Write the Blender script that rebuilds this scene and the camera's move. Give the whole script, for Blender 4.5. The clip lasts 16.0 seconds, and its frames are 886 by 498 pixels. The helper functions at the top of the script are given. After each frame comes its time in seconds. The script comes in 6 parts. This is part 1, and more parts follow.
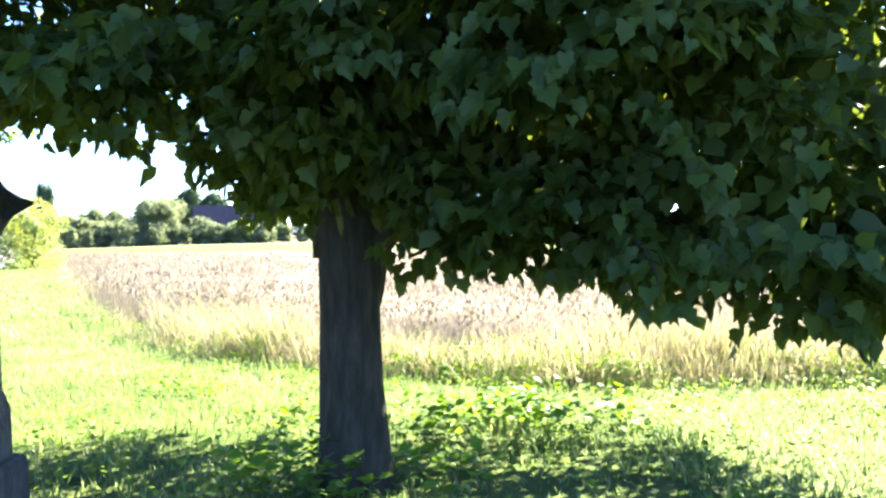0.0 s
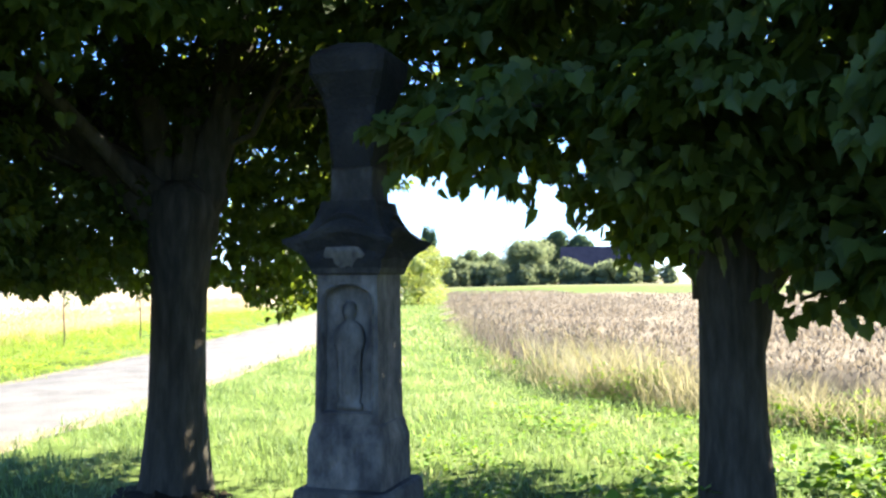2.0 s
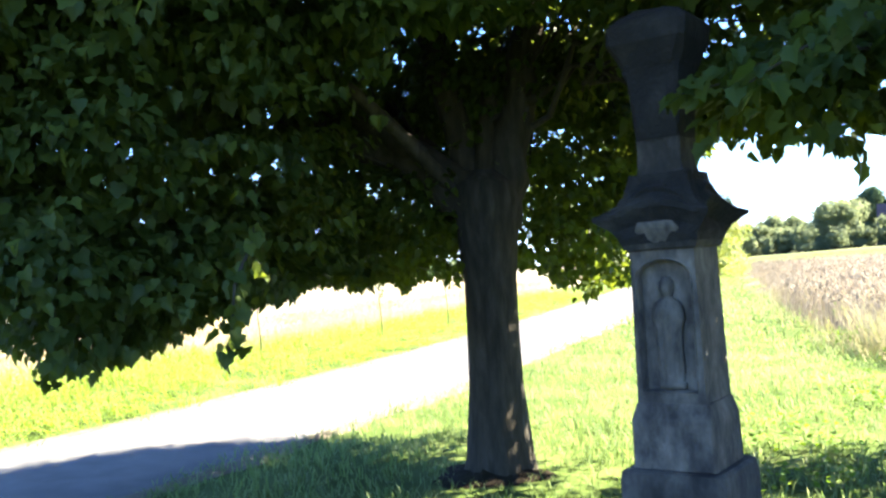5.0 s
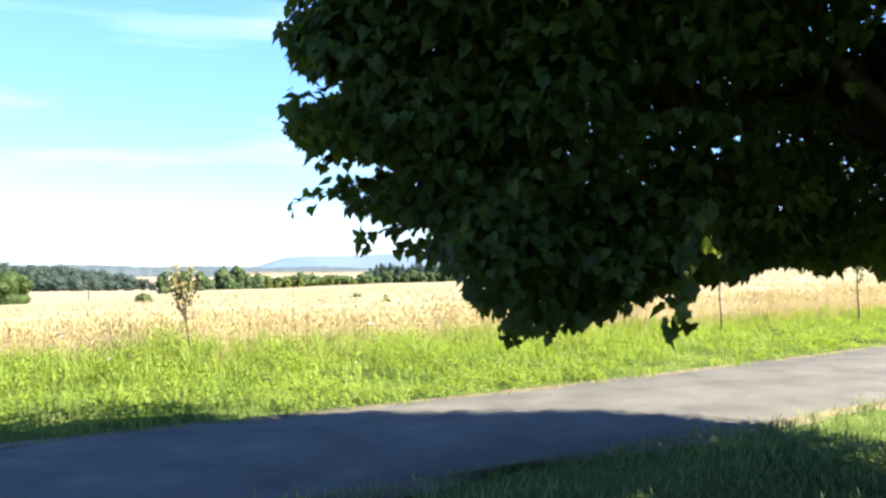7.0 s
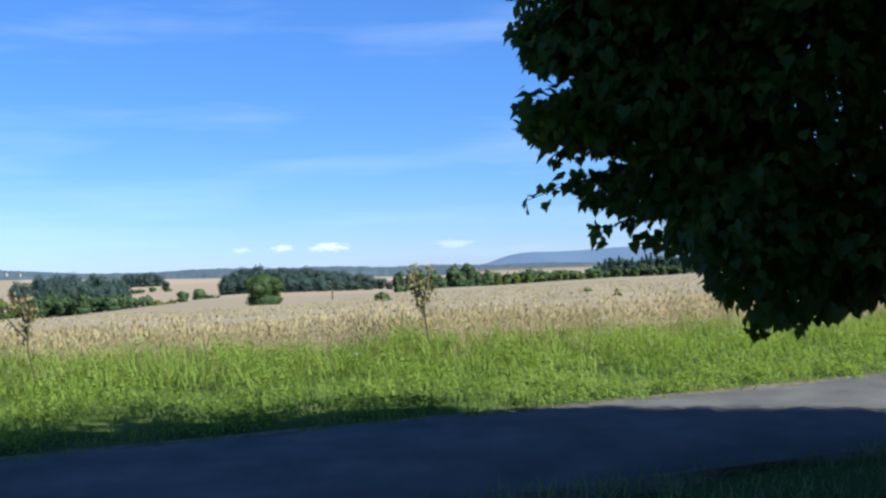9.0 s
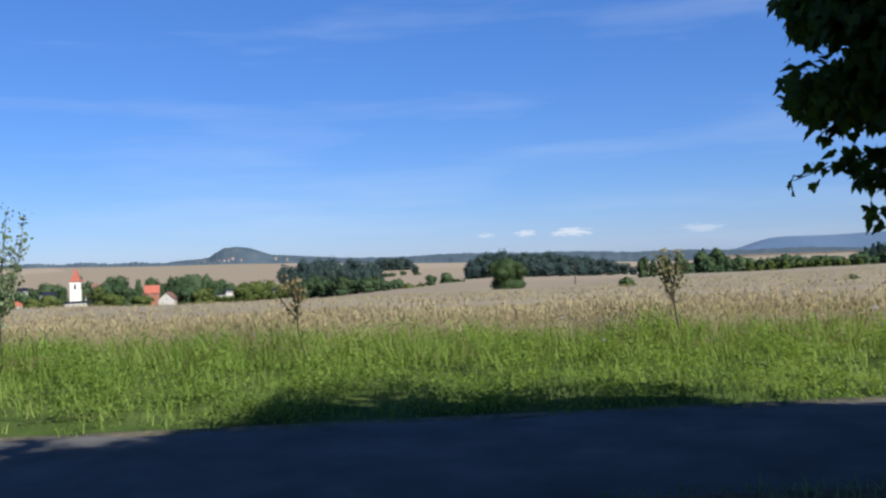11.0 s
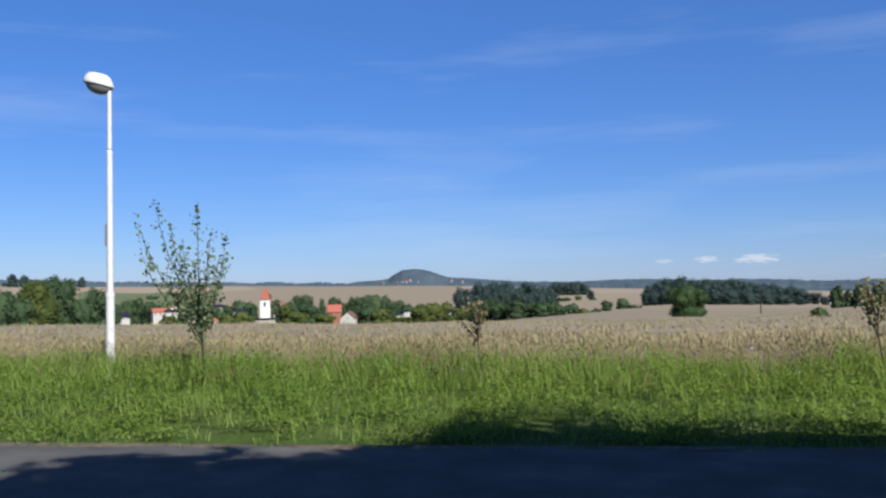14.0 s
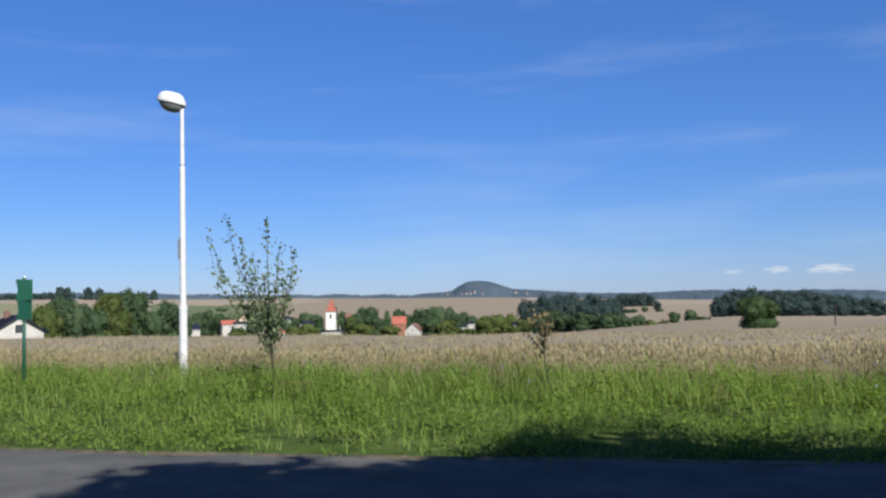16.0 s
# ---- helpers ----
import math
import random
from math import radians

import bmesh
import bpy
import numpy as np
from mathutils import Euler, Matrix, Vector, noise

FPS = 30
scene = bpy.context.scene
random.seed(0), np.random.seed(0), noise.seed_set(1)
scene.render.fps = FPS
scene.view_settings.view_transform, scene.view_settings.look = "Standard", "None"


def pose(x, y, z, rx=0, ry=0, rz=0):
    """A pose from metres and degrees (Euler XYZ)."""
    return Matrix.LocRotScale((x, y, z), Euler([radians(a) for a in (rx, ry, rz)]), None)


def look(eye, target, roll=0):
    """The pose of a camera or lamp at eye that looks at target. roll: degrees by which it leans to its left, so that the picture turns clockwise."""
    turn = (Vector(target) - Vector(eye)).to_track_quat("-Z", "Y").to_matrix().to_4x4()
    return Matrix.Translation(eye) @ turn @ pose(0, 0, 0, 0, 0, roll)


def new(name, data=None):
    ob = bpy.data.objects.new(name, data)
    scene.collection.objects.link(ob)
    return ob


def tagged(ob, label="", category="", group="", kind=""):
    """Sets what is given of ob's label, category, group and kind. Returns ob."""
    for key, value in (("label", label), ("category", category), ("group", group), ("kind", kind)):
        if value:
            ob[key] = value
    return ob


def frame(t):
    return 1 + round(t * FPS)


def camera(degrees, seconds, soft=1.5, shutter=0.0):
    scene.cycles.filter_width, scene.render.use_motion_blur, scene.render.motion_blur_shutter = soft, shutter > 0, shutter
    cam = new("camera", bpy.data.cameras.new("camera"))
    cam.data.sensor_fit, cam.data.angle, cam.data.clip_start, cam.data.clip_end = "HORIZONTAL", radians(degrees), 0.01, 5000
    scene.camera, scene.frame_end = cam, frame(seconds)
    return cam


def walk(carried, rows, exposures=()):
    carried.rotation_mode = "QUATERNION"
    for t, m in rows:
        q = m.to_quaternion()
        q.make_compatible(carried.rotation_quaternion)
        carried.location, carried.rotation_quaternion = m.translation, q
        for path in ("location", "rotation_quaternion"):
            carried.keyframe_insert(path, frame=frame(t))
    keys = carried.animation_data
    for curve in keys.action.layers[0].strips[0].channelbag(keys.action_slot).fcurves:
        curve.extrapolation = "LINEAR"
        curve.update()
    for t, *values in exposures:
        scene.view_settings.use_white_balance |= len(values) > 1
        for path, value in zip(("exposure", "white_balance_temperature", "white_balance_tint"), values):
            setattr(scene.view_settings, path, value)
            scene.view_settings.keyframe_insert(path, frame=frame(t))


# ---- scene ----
cam = camera(52.05, 16.0, 2.5)
PATH = [
    (0.0, pose(-0.049, -0.029, 1.604, 89.17, 0.74, -0.01)),
    (0.5, pose(-0.071, -0.004, 1.598, 88.72, 0.32, 7.52)),
    (1.0, pose(-0.087, -0.019, 1.598, 88.86, 0.05, 13.27)),
    (1.5, pose(-0.122, -0.014, 1.599, 89.76, 0.64, 19.74)),
    (2.0, pose(-0.131, -0.024, 1.598, 91.96, 0.25, 22.74)),
    (2.5, pose(-0.139, -0.025, 1.605, 93.68, -0.21, 25.46)),
    (3.0, pose(-0.142, -0.030, 1.606, 94.35, -0.79, 25.92)),
    (5.5, pose(-0.297, -0.016, 1.600, 90.39, 3.13, 45.78)),
    (6.0, pose(-0.315, 0.027, 1.598, 90.31, 0.38, 52.22)),
    (6.5, pose(-0.254, 0.051, 1.597, 90.07, -0.30, 64.54)),
    (7.0, pose(-0.227, 0.058, 1.602, 90.78, 0.58, 69.90)),
    (7.5, pose(-0.216, 0.043, 1.595, 90.79, 1.14, 74.14)),
    (8.0, pose(-0.172, 0.014, 1.595, 90.92, 1.47, 76.55)),
    (8.5, pose(-0.184, 0.010, 1.591, 90.91, 1.58, 80.65)),
    (9.0, pose(-0.192, -0.004, 1.599, 90.84, 2.19, 84.21)),
    (9.5, pose(-0.194, -0.018, 1.601, 91.00, 2.33, 87.01)),
    (10.0, pose(-0.195, -0.034, 1.601, 90.80, 2.16, 91.50)),
    (12.5, pose(-0.182, -0.106, 1.603, 91.45, 1.89, 106.01)),
    (13.0, pose(-0.177, -0.127, 1.600, 92.04, 1.38, 107.29)),
    (13.5, pose(-0.164, -0.139, 1.598, 91.95, 0.81, 109.31)),
    (14.0, pose(-0.171, -0.144, 1.599, 92.27, 1.09, 110.44)),
    (14.5, pose(-0.129, -0.146, 1.602, 92.36, 0.98, 111.60)),
    (15.0, pose(-0.122, -0.148, 1.597, 92.47, 1.21, 112.93)),
    (15.5, pose(-0.112, -0.142, 1.603, 92.83, 1.14, 114.15)),
    (16.0, pose(-0.105, -0.140, 1.603, 93.09, 1.24, 114.49)),
]
EXPOSURE = [(0.0, 4.42, 6900, 10), (1.0, 3.87, 6800, 10), (2.0, 3.77, 6900, 10), (3.0, 3.87, 6900, 10), (5.3, 4.28, 7200, 10), (6.0, 4.16, 7600, 10), (6.6, 3.6, 7800, 10), (7.2, 2.84, 7300, 4), (8.0, 2.24, 6350, -6), (9.0, 1.74, 6050, 5), (10.0, 1.44, 6150, 10), (12.5, 1.16, 6100, 10), (16.0, 1.12, 6100, 10)]
walk(cam, PATH, EXPOSURE)

# ---- light ----
SUN_YAW, SUN_EL = 38.0, 37.0   # sun stands clockwise from +y, in degrees
world = bpy.data.worlds.new("sky_world")
scene.world = world
world.use_nodes = True
wn, wl = world.node_tree.nodes, world.node_tree.links
wn.clear()
w_out = wn.new("ShaderNodeOutputWorld")
w_bg = wn.new("ShaderNodeBackground")
w_sky = wn.new("ShaderNodeTexSky")
w_sky.sky_type = 'NISHITA'
w_sky.sun_disc = False
w_sky.sun_elevation = radians(SUN_EL)
w_sky.sun_rotation = radians(SUN_YAW)
w_sky.altitude = 300
w_sky.air_density = 1.0
w_sky.dust_density = 0.15
w_sky.ozone_density = 2.0
w_bg.inputs["Strength"].default_value = 0.05
# thin streaks of high cloud
w_tc = wn.new("ShaderNodeTexCoord")
w_map = wn.new("ShaderNodeMapping")
w_map.inputs["Scale"].default_value = (1.6, 1.6, 15.0)
w_map.inputs["Rotation"].default_value = (0.04, 0.03, 0.5)
w_noise = wn.new("ShaderNodeTexNoise")
w_noise.inputs["Scale"].default_value, w_noise.inputs["Detail"].default_value, w_noise.inputs["Roughness"].default_value = 1.5, 7, 0.55
w_ramp = wn.new("ShaderNodeMapRange")
w_ramp.inputs["From Min"].default_value, w_ramp.inputs["From Max"].default_value = 0.52, 0.85
w_ramp.inputs["To Max"].default_value = 0.22
w_mix = wn.new("ShaderNodeMix")
w_mix.data_type = 'RGBA'
w_mix.inputs["B"].default_value = (6.7, 7.15, 7.8, 1)
wl.new(w_tc.outputs["Generated"], w_map.inputs[0])
wl.new(w_map.outputs[0], w_noise.inputs["Vector"])
wl.new(w_noise.outputs["Fac"], w_ramp.inputs["Value"])
wl.new(w_ramp.outputs[0], w_mix.inputs["Factor"])
w_hs = wn.new("ShaderNodeHueSaturation")
w_hs.inputs["Saturation"].default_value = 1.12
w_tint = wn.new("ShaderNodeMix")
w_tint.data_type = 'RGBA'
w_tint.blend_type = 'MULTIPLY'
w_tint.inputs["Factor"].default_value = 1.0
w_tint.inputs["B"].default_value = (0.566, 0.685, 0.998, 1)
wl.new(w_sky.outputs[0], w_tint.inputs["A"])
wl.new(w_tint.outputs["Result"], w_hs.inputs["Color"])
# a thin even haze evens out the sky
w_haze = wn.new("ShaderNodeMix")
w_haze.data_type = 'RGBA'
w_haze.inputs["Factor"].default_value = 0.30
w_haze.inputs["B"].default_value = (1.19, 2.61, 6.41, 1)
wl.new(w_hs.outputs[0], w_haze.inputs["A"])
wl.new(w_haze.outputs["Result"], w_mix.inputs["A"])
w_last = w_mix.outputs["Result"]
# small fair-weather clouds low over the western horizon: bearing, elevation, half width, half height in degrees
for cb, ce, cw, ch, cf in ((91.3, 1.22, 1.7, 0.34, 0.72), (94.2, 1.24, 0.9, 0.26, 0.62), (96.7, 1.2, 0.8, 0.2, 0.42), (83.5, 1.15, 1.8, 0.35, 0.35)):
    b_ = radians(cb)
    w_sub = wn.new("ShaderNodeVectorMath")
    w_sub.operation = 'SUBTRACT'
    w_sub.inputs[1].default_value = (-math.sin(b_), math.cos(b_), math.tan(radians(ce)))
    wl.new(w_tc.outputs["Generated"], w_sub.inputs[0])
    axes = []
    for ax in ((math.cos(b_) / radians(cw), math.sin(b_) / radians(cw), 0), (0, 0, 1 / radians(ch))):
        w_dot = wn.new("ShaderNodeVectorMath")
        w_dot.operation = 'DOT_PRODUCT'
        w_dot.inputs[1].default_value = ax
        wl.new(w_sub.outputs["Vector"], w_dot.inputs[0])
        axes.append(w_dot)
    w_xy = wn.new("ShaderNodeCombineXYZ")
    wl.new(axes[0].outputs["Value"], w_xy.inputs[0])
    wl.new(axes[1].outputs["Value"], w_xy.inputs[1])
    w_puff = wn.new("ShaderNodeTexNoise")
    w_puff.inputs["Scale"].default_value, w_puff.inputs["Detail"].default_value = 2.2, 5
    w_off = wn.new("ShaderNodeVectorMath")
    w_off.inputs[1].default_value = (cb, 0, 0)
    wl.new(w_xy.outputs[0], w_off.inputs[0])
    wl.new(w_off.outputs["Vector"], w_puff.inputs["Vector"])
    w_len = wn.new("ShaderNodeVectorMath")
    w_len.operation = 'LENGTH'
    wl.new(w_xy.outputs[0], w_len.inputs[0])
    w_sum = wn.new("ShaderNodeMath")
    w_sum.operation = 'SUBTRACT'
    wl.new(w_puff.outputs["Fac"], w_sum.inputs[0])
    w_scl = wn.new("ShaderNodeMath")
    w_scl.operation = 'MULTIPLY'
    w_scl.inputs[1].default_value = 0.55
    wl.new(w_len.outputs["Value"], w_scl.inputs[0])
    wl.new(w_scl.outputs[0], w_sum.inputs[1])
    w_cut = wn.new("ShaderNodeMapRange")
    w_cut.interpolation_type = 'SMOOTHSTEP'
    w_cut.inputs["From Min"].default_value, w_cut.inputs["From Max"].default_value = 0.02, 0.32
    w_cut.inputs["To Max"].default_value = cf
    wl.new(w_sum.outputs[0], w_cut.inputs["Value"])
    w_c = wn.new("ShaderNodeMix")
    w_c.data_type = 'RGBA'
    w_c.inputs["B"].default_value = (6.9, 7.1, 7.4, 1)
    wl.new(w_cut.outputs[0], w_c.inputs["Factor"])
    wl.new(w_last, w_c.inputs["A"])
    w_last = w_c.outputs["Result"]
wl.new(w_last, w_bg.inputs[0])
wl.new(w_bg.outputs[0], w_out.inputs[0])

sun_data = bpy.data.lights.new("sun", "SUN")
sun_data.energy = 5.0
sun_data.angle = radians(0.53)
sun_data.color = (1.0, 0.94, 0.84)
sun = new("sun", sun_data)
sd = Vector((math.sin(radians(SUN_YAW)) * math.cos(radians(SUN_EL)), math.cos(radians(SUN_YAW)) * math.cos(radians(SUN_EL)), math.sin(radians(SUN_EL))))
sun.matrix_world = look(sd * 60, (0, 0, 0))

# ---- materials ----
def set_ramp(node, stops):
    els = node.color_ramp.elements
    while len(els) > 1:
        els.remove(els[-1])
    els[0].position, els[0].color = stops[0][0], (*stops[0][1], 1)
    for p, c in stops[1:]:
        els.new(p).color = (*c, 1)


def ramp_mat(name, stops, scale=5.0, rough=0.8, bump=0.3, bump_scale=30.0, detail=6.0, per=0.0, metallic=0.0, translucent=0.0, stretch=(1, 1, 1), spec=0.3, glow=1.7, warm=0.482):
    """Noise-driven colour ramp with fine relief; per: shift by the piece's own random number."""
    m = bpy.data.materials.new(name)
    m.use_nodes = True
    n, l = m.node_tree.nodes, m.node_tree.links
    bsdf = n["Principled BSDF"]
    tc = n.new("ShaderNodeTexCoord")
    mp = n.new("ShaderNodeMapping")
    mp.inputs["Scale"].default_value = stretch
    l.new(tc.outputs["Object"], mp.inputs[0])
    tex = n.new("ShaderNodeTexNoise")
    tex.inputs["Scale"].default_value = scale
    tex.inputs["Detail"].default_value = detail
    tex.inputs["Roughness"].default_value = 0.62
    l.new(mp.outputs[0], tex.inputs["Vector"])
    fac = tex.outputs["Fac"]
    if per:
        geo = n.new("ShaderNodeNewGeometry")
        mr = n.new("ShaderNodeMapRange")
        mr.inputs["To Min"].default_value, mr.inputs["To Max"].default_value = -per, per
        l.new(geo.outputs["Random Per Island"], mr.inputs["Value"])
        add = n.new("ShaderNodeMath")
        l.new(fac, add.inputs[0])
        l.new(mr.outputs[0], add.inputs[1])
        fac = add.outputs[0]
    cr = n.new("ShaderNodeValToRGB")
    set_ramp(cr, stops)
    l.new(fac, cr.inputs[0])
    l.new(cr.outputs[0], bsdf.inputs["Base Color"])
    bsdf.inputs["Roughness"].default_value = rough
    bsdf.inputs["Metallic"].default_value = metallic
    bsdf.inputs["Specular IOR Level"].default_value = spec
    if bump:
        t2 = n.new("ShaderNodeTexNoise")
        t2.inputs["Scale"].default_value = bump_scale
        t2.inputs["Detail"].default_value = 5
        l.new(mp.outputs[0], t2.inputs["Vector"])
        b = n.new("ShaderNodeBump")
        b.inputs["Strength"].default_value = bump
        b.inputs["Distance"].default_value = 0.02
        l.new(t2.outputs["Fac"], b.inputs["Height"])
        l.new(b.outputs[0], bsdf.inputs["Normal"])
    if translucent:
        tr = n.new("ShaderNodeBsdfTranslucent")
        hs = n.new("ShaderNodeHueSaturation")
        hs.inputs["Hue"].default_value = warm
        hs.inputs["Saturation"].default_value = 1.15
        hs.inputs["Value"].default_value = glow
        l.new(cr.outputs[0], hs.inputs["Color"])
        l.new(hs.outputs[0], tr.inputs["Color"])
        mix = n.new("ShaderNodeMixShader")
        mix.inputs[0].default_value = translucent
        l.new(bsdf.outputs[0], mix.inputs[1])
        l.new(tr.outputs[0], mix.inputs[2])
        l.new(mix.outputs[0], n["Material Output"].inputs["Surface"])
    return m


def plain(name, c, rough=0.6, metallic=0.0, var=0.15, scale=8.0, bump=0.1):
    a, b = tuple(v * (1 - var) for v in c), tuple(min(1, v * (1 + var)) for v in c)
    return ramp_mat(name, [(0.3, a), (0.7, b)], scale=scale, rough=rough, bump=bump, metallic=metallic, spec=0.4)


M_LEAF = ramp_mat("linden_leaf", [(0.1, (0.022, 0.040, 0.010)), (0.5, (0.037, 0.064, 0.014)), (0.85, (0.070, 0.100, 0.020)), (0.99, (0.17, 0.13, 0.03))], scale=0.9, rough=0.5, bump=0.0, per=0.14, translucent=0.5, spec=0.2, glow=1.95, warm=0.465)
M_BARK = ramp_mat("bark", [(0.30, (0.020, 0.018, 0.013)), (0.5, (0.034, 0.030, 0.022)), (0.72, (0.056, 0.050, 0.038))], scale=17, rough=0.97, bump=0.7, bump_scale=30, detail=9, stretch=(1, 1, 0.2), spec=0.1)
M_GRASS = ramp_mat("grass_blade", [(0.2, (0.062, 0.104, 0.031)), (0.45, (0.096, 0.148, 0.051)), (0.6, (0.126, 0.173, 0.070)), (0.8, (0.195, 0.220, 0.118))], scale=0.55, rough=0.6, bump=0, per=0.16, translucent=0.48, spec=0.06, glow=1.35)
M_WEED = ramp_mat("weed_leaf", [(0.2, (0.04423, 0.09936, 0.01283)), (0.55, (0.08294, 0.1557, 0.02567)), (0.85, (0.1438, 0.2053, 0.04706))], scale=0.55, rough=0.6, bump=0, per=0.16, translucent=0.36, spec=0.06)
M_VERGE = ramp_mat("verge_blade", [(0.2, (0.084, 0.140, 0.026)), (0.45, (0.117, 0.181, 0.035)), (0.62, (0.156, 0.216, 0.050)), (0.82, (0.230, 0.258, 0.084))], scale=0.6, rough=0.6, bump=0, per=0.16, translucent=0.45, spec=0.06, glow=1.3)
M_VERGE_WEED = ramp_mat("verge_leaf", [(0.2, (0.088, 0.136, 0.026)), (0.5, (0.114, 0.167, 0.034)), (0.85, (0.148, 0.194, 0.049))], scale=0.7, rough=0.7, bump=0, per=0.08, translucent=0.45, spec=0.06)
M_WHEAT = ramp_mat("ripe_wheat", [(0.15, (0.224, 0.184, 0.092)), (0.5, (0.286, 0.243, 0.129)), (0.85, (0.345, 0.302, 0.172))], scale=0.35, rough=0.85, bump=0, per=0.14, translucent=0.5, glow=1.0)
# brownish wheat, base darkened further to tame its brightness against the sun
M_WHEAT_N = ramp_mat("darkened_ripe_wheat", [(0.15, (0.072, 0.063, 0.046)), (0.5, (0.098, 0.087, 0.065)), (0.85, (0.132, 0.119, 0.090))], scale=0.3, rough=0.8, bump=0, per=0.25, translucent=0.4, spec=0.25, glow=1.2)
M_DRYGRASS = ramp_mat("dry_grass", [(0.15, (0.096, 0.104, 0.040)), (0.45, (0.150, 0.146, 0.076)), (0.8, (0.225, 0.212, 0.130))], scale=0.6, rough=0.7, bump=0, per=0.25, translucent=0.5, glow=1.2)
M_STONE = ramp_mat("sandstone", [(0.30, (0.015, 0.014, 0.012)), (0.43, (0.046, 0.041, 0.034)), (0.58, (0.104, 0.092, 0.073)), (0.75, (0.175, 0.158, 0.128))], scale=6.5, rough=0.92, bump=0.6, bump_scale=45, detail=9, stretch=(1, 1, 0.55))
# weathered upper stone, darkened further for the shade under the leaf crown
M_STONE_DARK = ramp_mat("shaded_weathered_sandstone", [(0.25, (0.006, 0.006, 0.0055)), (0.5, (0.013, 0.0125, 0.0105)), (0.8, (0.040, 0.037, 0.030))], scale=5, rough=0.95, bump=0.8, bump_scale=40, detail=9)
# sandstone in a tone between the two above
M_STONE_MID = ramp_mat("mid_sandstone", [(0.28, (0.010, 0.010, 0.009)), (0.45, (0.026, 0.024, 0.020)), (0.6, (0.056, 0.050, 0.040)), (0.78, (0.100, 0.090, 0.072))], scale=6, rough=0.94, bump=0.7, bump_scale=42, detail=9, stretch=(1, 1, 0.6))
M_ROAD = ramp_mat("asphalt", [(0.3, (0.051, 0.0498, 0.048)), (0.55, (0.078, 0.0762, 0.072)), (0.8, (0.114, 0.108, 0.099))], scale=1.3, rough=0.95, bump=0.5, bump_scale=160, detail=12, spec=0.12)
# sheet darker than the stalks: the shade between them is in its colour
M_CROP = ramp_mat("wheat_canopy", [(0.25, (0.112, 0.090, 0.054)), (0.5, (0.145, 0.120, 0.076)), (0.75, (0.180, 0.152, 0.100))], scale=0.35, rough=0.95, bump=1.0, bump_scale=6, detail=10)
# canopy of that backlit field, its base darkened likewise
M_CROP_N = ramp_mat("darkened_wheat_canopy", [(0.25, (0.076, 0.066, 0.051)), (0.5, (0.098, 0.086, 0.068)), (0.75, (0.125, 0.111, 0.088))], scale=0.35, rough=1.0, bump=1.0, bump_scale=6, detail=10, spec=0.0)
# hedge leaf made paler in its colour for haze and backlight
M_NORTH_LEAF = ramp_mat("lightened_hedge_leaf", [(0.2, (0.062, 0.084, 0.045)), (0.5, (0.090, 0.112, 0.061)), (0.85, (0.125, 0.143, 0.080))], scale=0.12, rough=0.9, bump=0, per=0.15, translucent=0.42, spec=0.02)
M_FAR_LEAF = ramp_mat("woodland_leaf", [(0.2, (0.021, 0.037, 0.019)), (0.5, (0.033, 0.053, 0.026)), (0.85, (0.054, 0.074, 0.036))], scale=0.12, rough=0.9, bump=0, per=0.12, translucent=0.12, spec=0.0)


# ---- mesh helpers ----
def part(name, bm, material, parent=None, label="", smooth=False):
    me = bpy.data.meshes.new(name)
    bm.to_mesh(me)
    bm.free()
    me.materials.append(material)
    if smooth:
        me.polygons.foreach_set("use_smooth", [True] * len(me.polygons))
    ob = new(name, me)
    ob.parent = parent
    if label:
        tagged(ob, label)
    return ob


def np_mesh(name, verts, faces, material, parent=None, smooth=False):
    """verts (n, 3), faces (m, k): one mesh of k-gons."""
    verts, faces = np.asarray(verts, np.float32), np.asarray(faces, np.int32)
    me = bpy.data.meshes.new(name)
    m, k = faces.shape
    me.vertices.add(len(verts))
    me.vertices.foreach_set("co", verts.ravel())
    me.loops.add(m * k)
    me.loops.foreach_set("vertex_index", faces.ravel())
    me.polygons.add(m)
    me.polygons.foreach_set("loop_start", np.arange(0, m * k, k, dtype=np.int32))
    me.polygons.foreach_set("loop_total", np.full(m, k, np.int32))
    if smooth:
        me.polygons.foreach_set("use_smooth", np.ones(m, bool))
    me.update(calc_edges=True)
    me.materials.append(material)
    ob = new(name, me)
    ob.parent = parent
    return ob


def spread(template, tfaces, origin, axes, size):
    """Copies of a small template (k verts) at origin (n, 3), with axes (n, 3, 3: rows are the local x, y, z) and size (n,)."""
    t = np.asarray(template, float)
    v = origin[:, None, :] + size[:, None, None] * np.einsum("kj,njc->nkc", t, axes)
    f = np.asarray(tfaces)[None] + (np.arange(len(origin)) * len(t))[:, None, None]
    return v.reshape(-1, 3), f.reshape(-1, np.asarray(tfaces).shape[1])


def unit(a):
    return a / np.maximum(np.linalg.norm(a, axis=-1, keepdims=True), 1e-9)


def frames_of(ydir, zdir):
    """Rows x, y, z from a main direction y and a rough normal z."""
    y = unit(ydir)
    x = unit(np.cross(y, zdir))
    z = np.cross(x, y)
    return np.stack([x, y, z], 1)


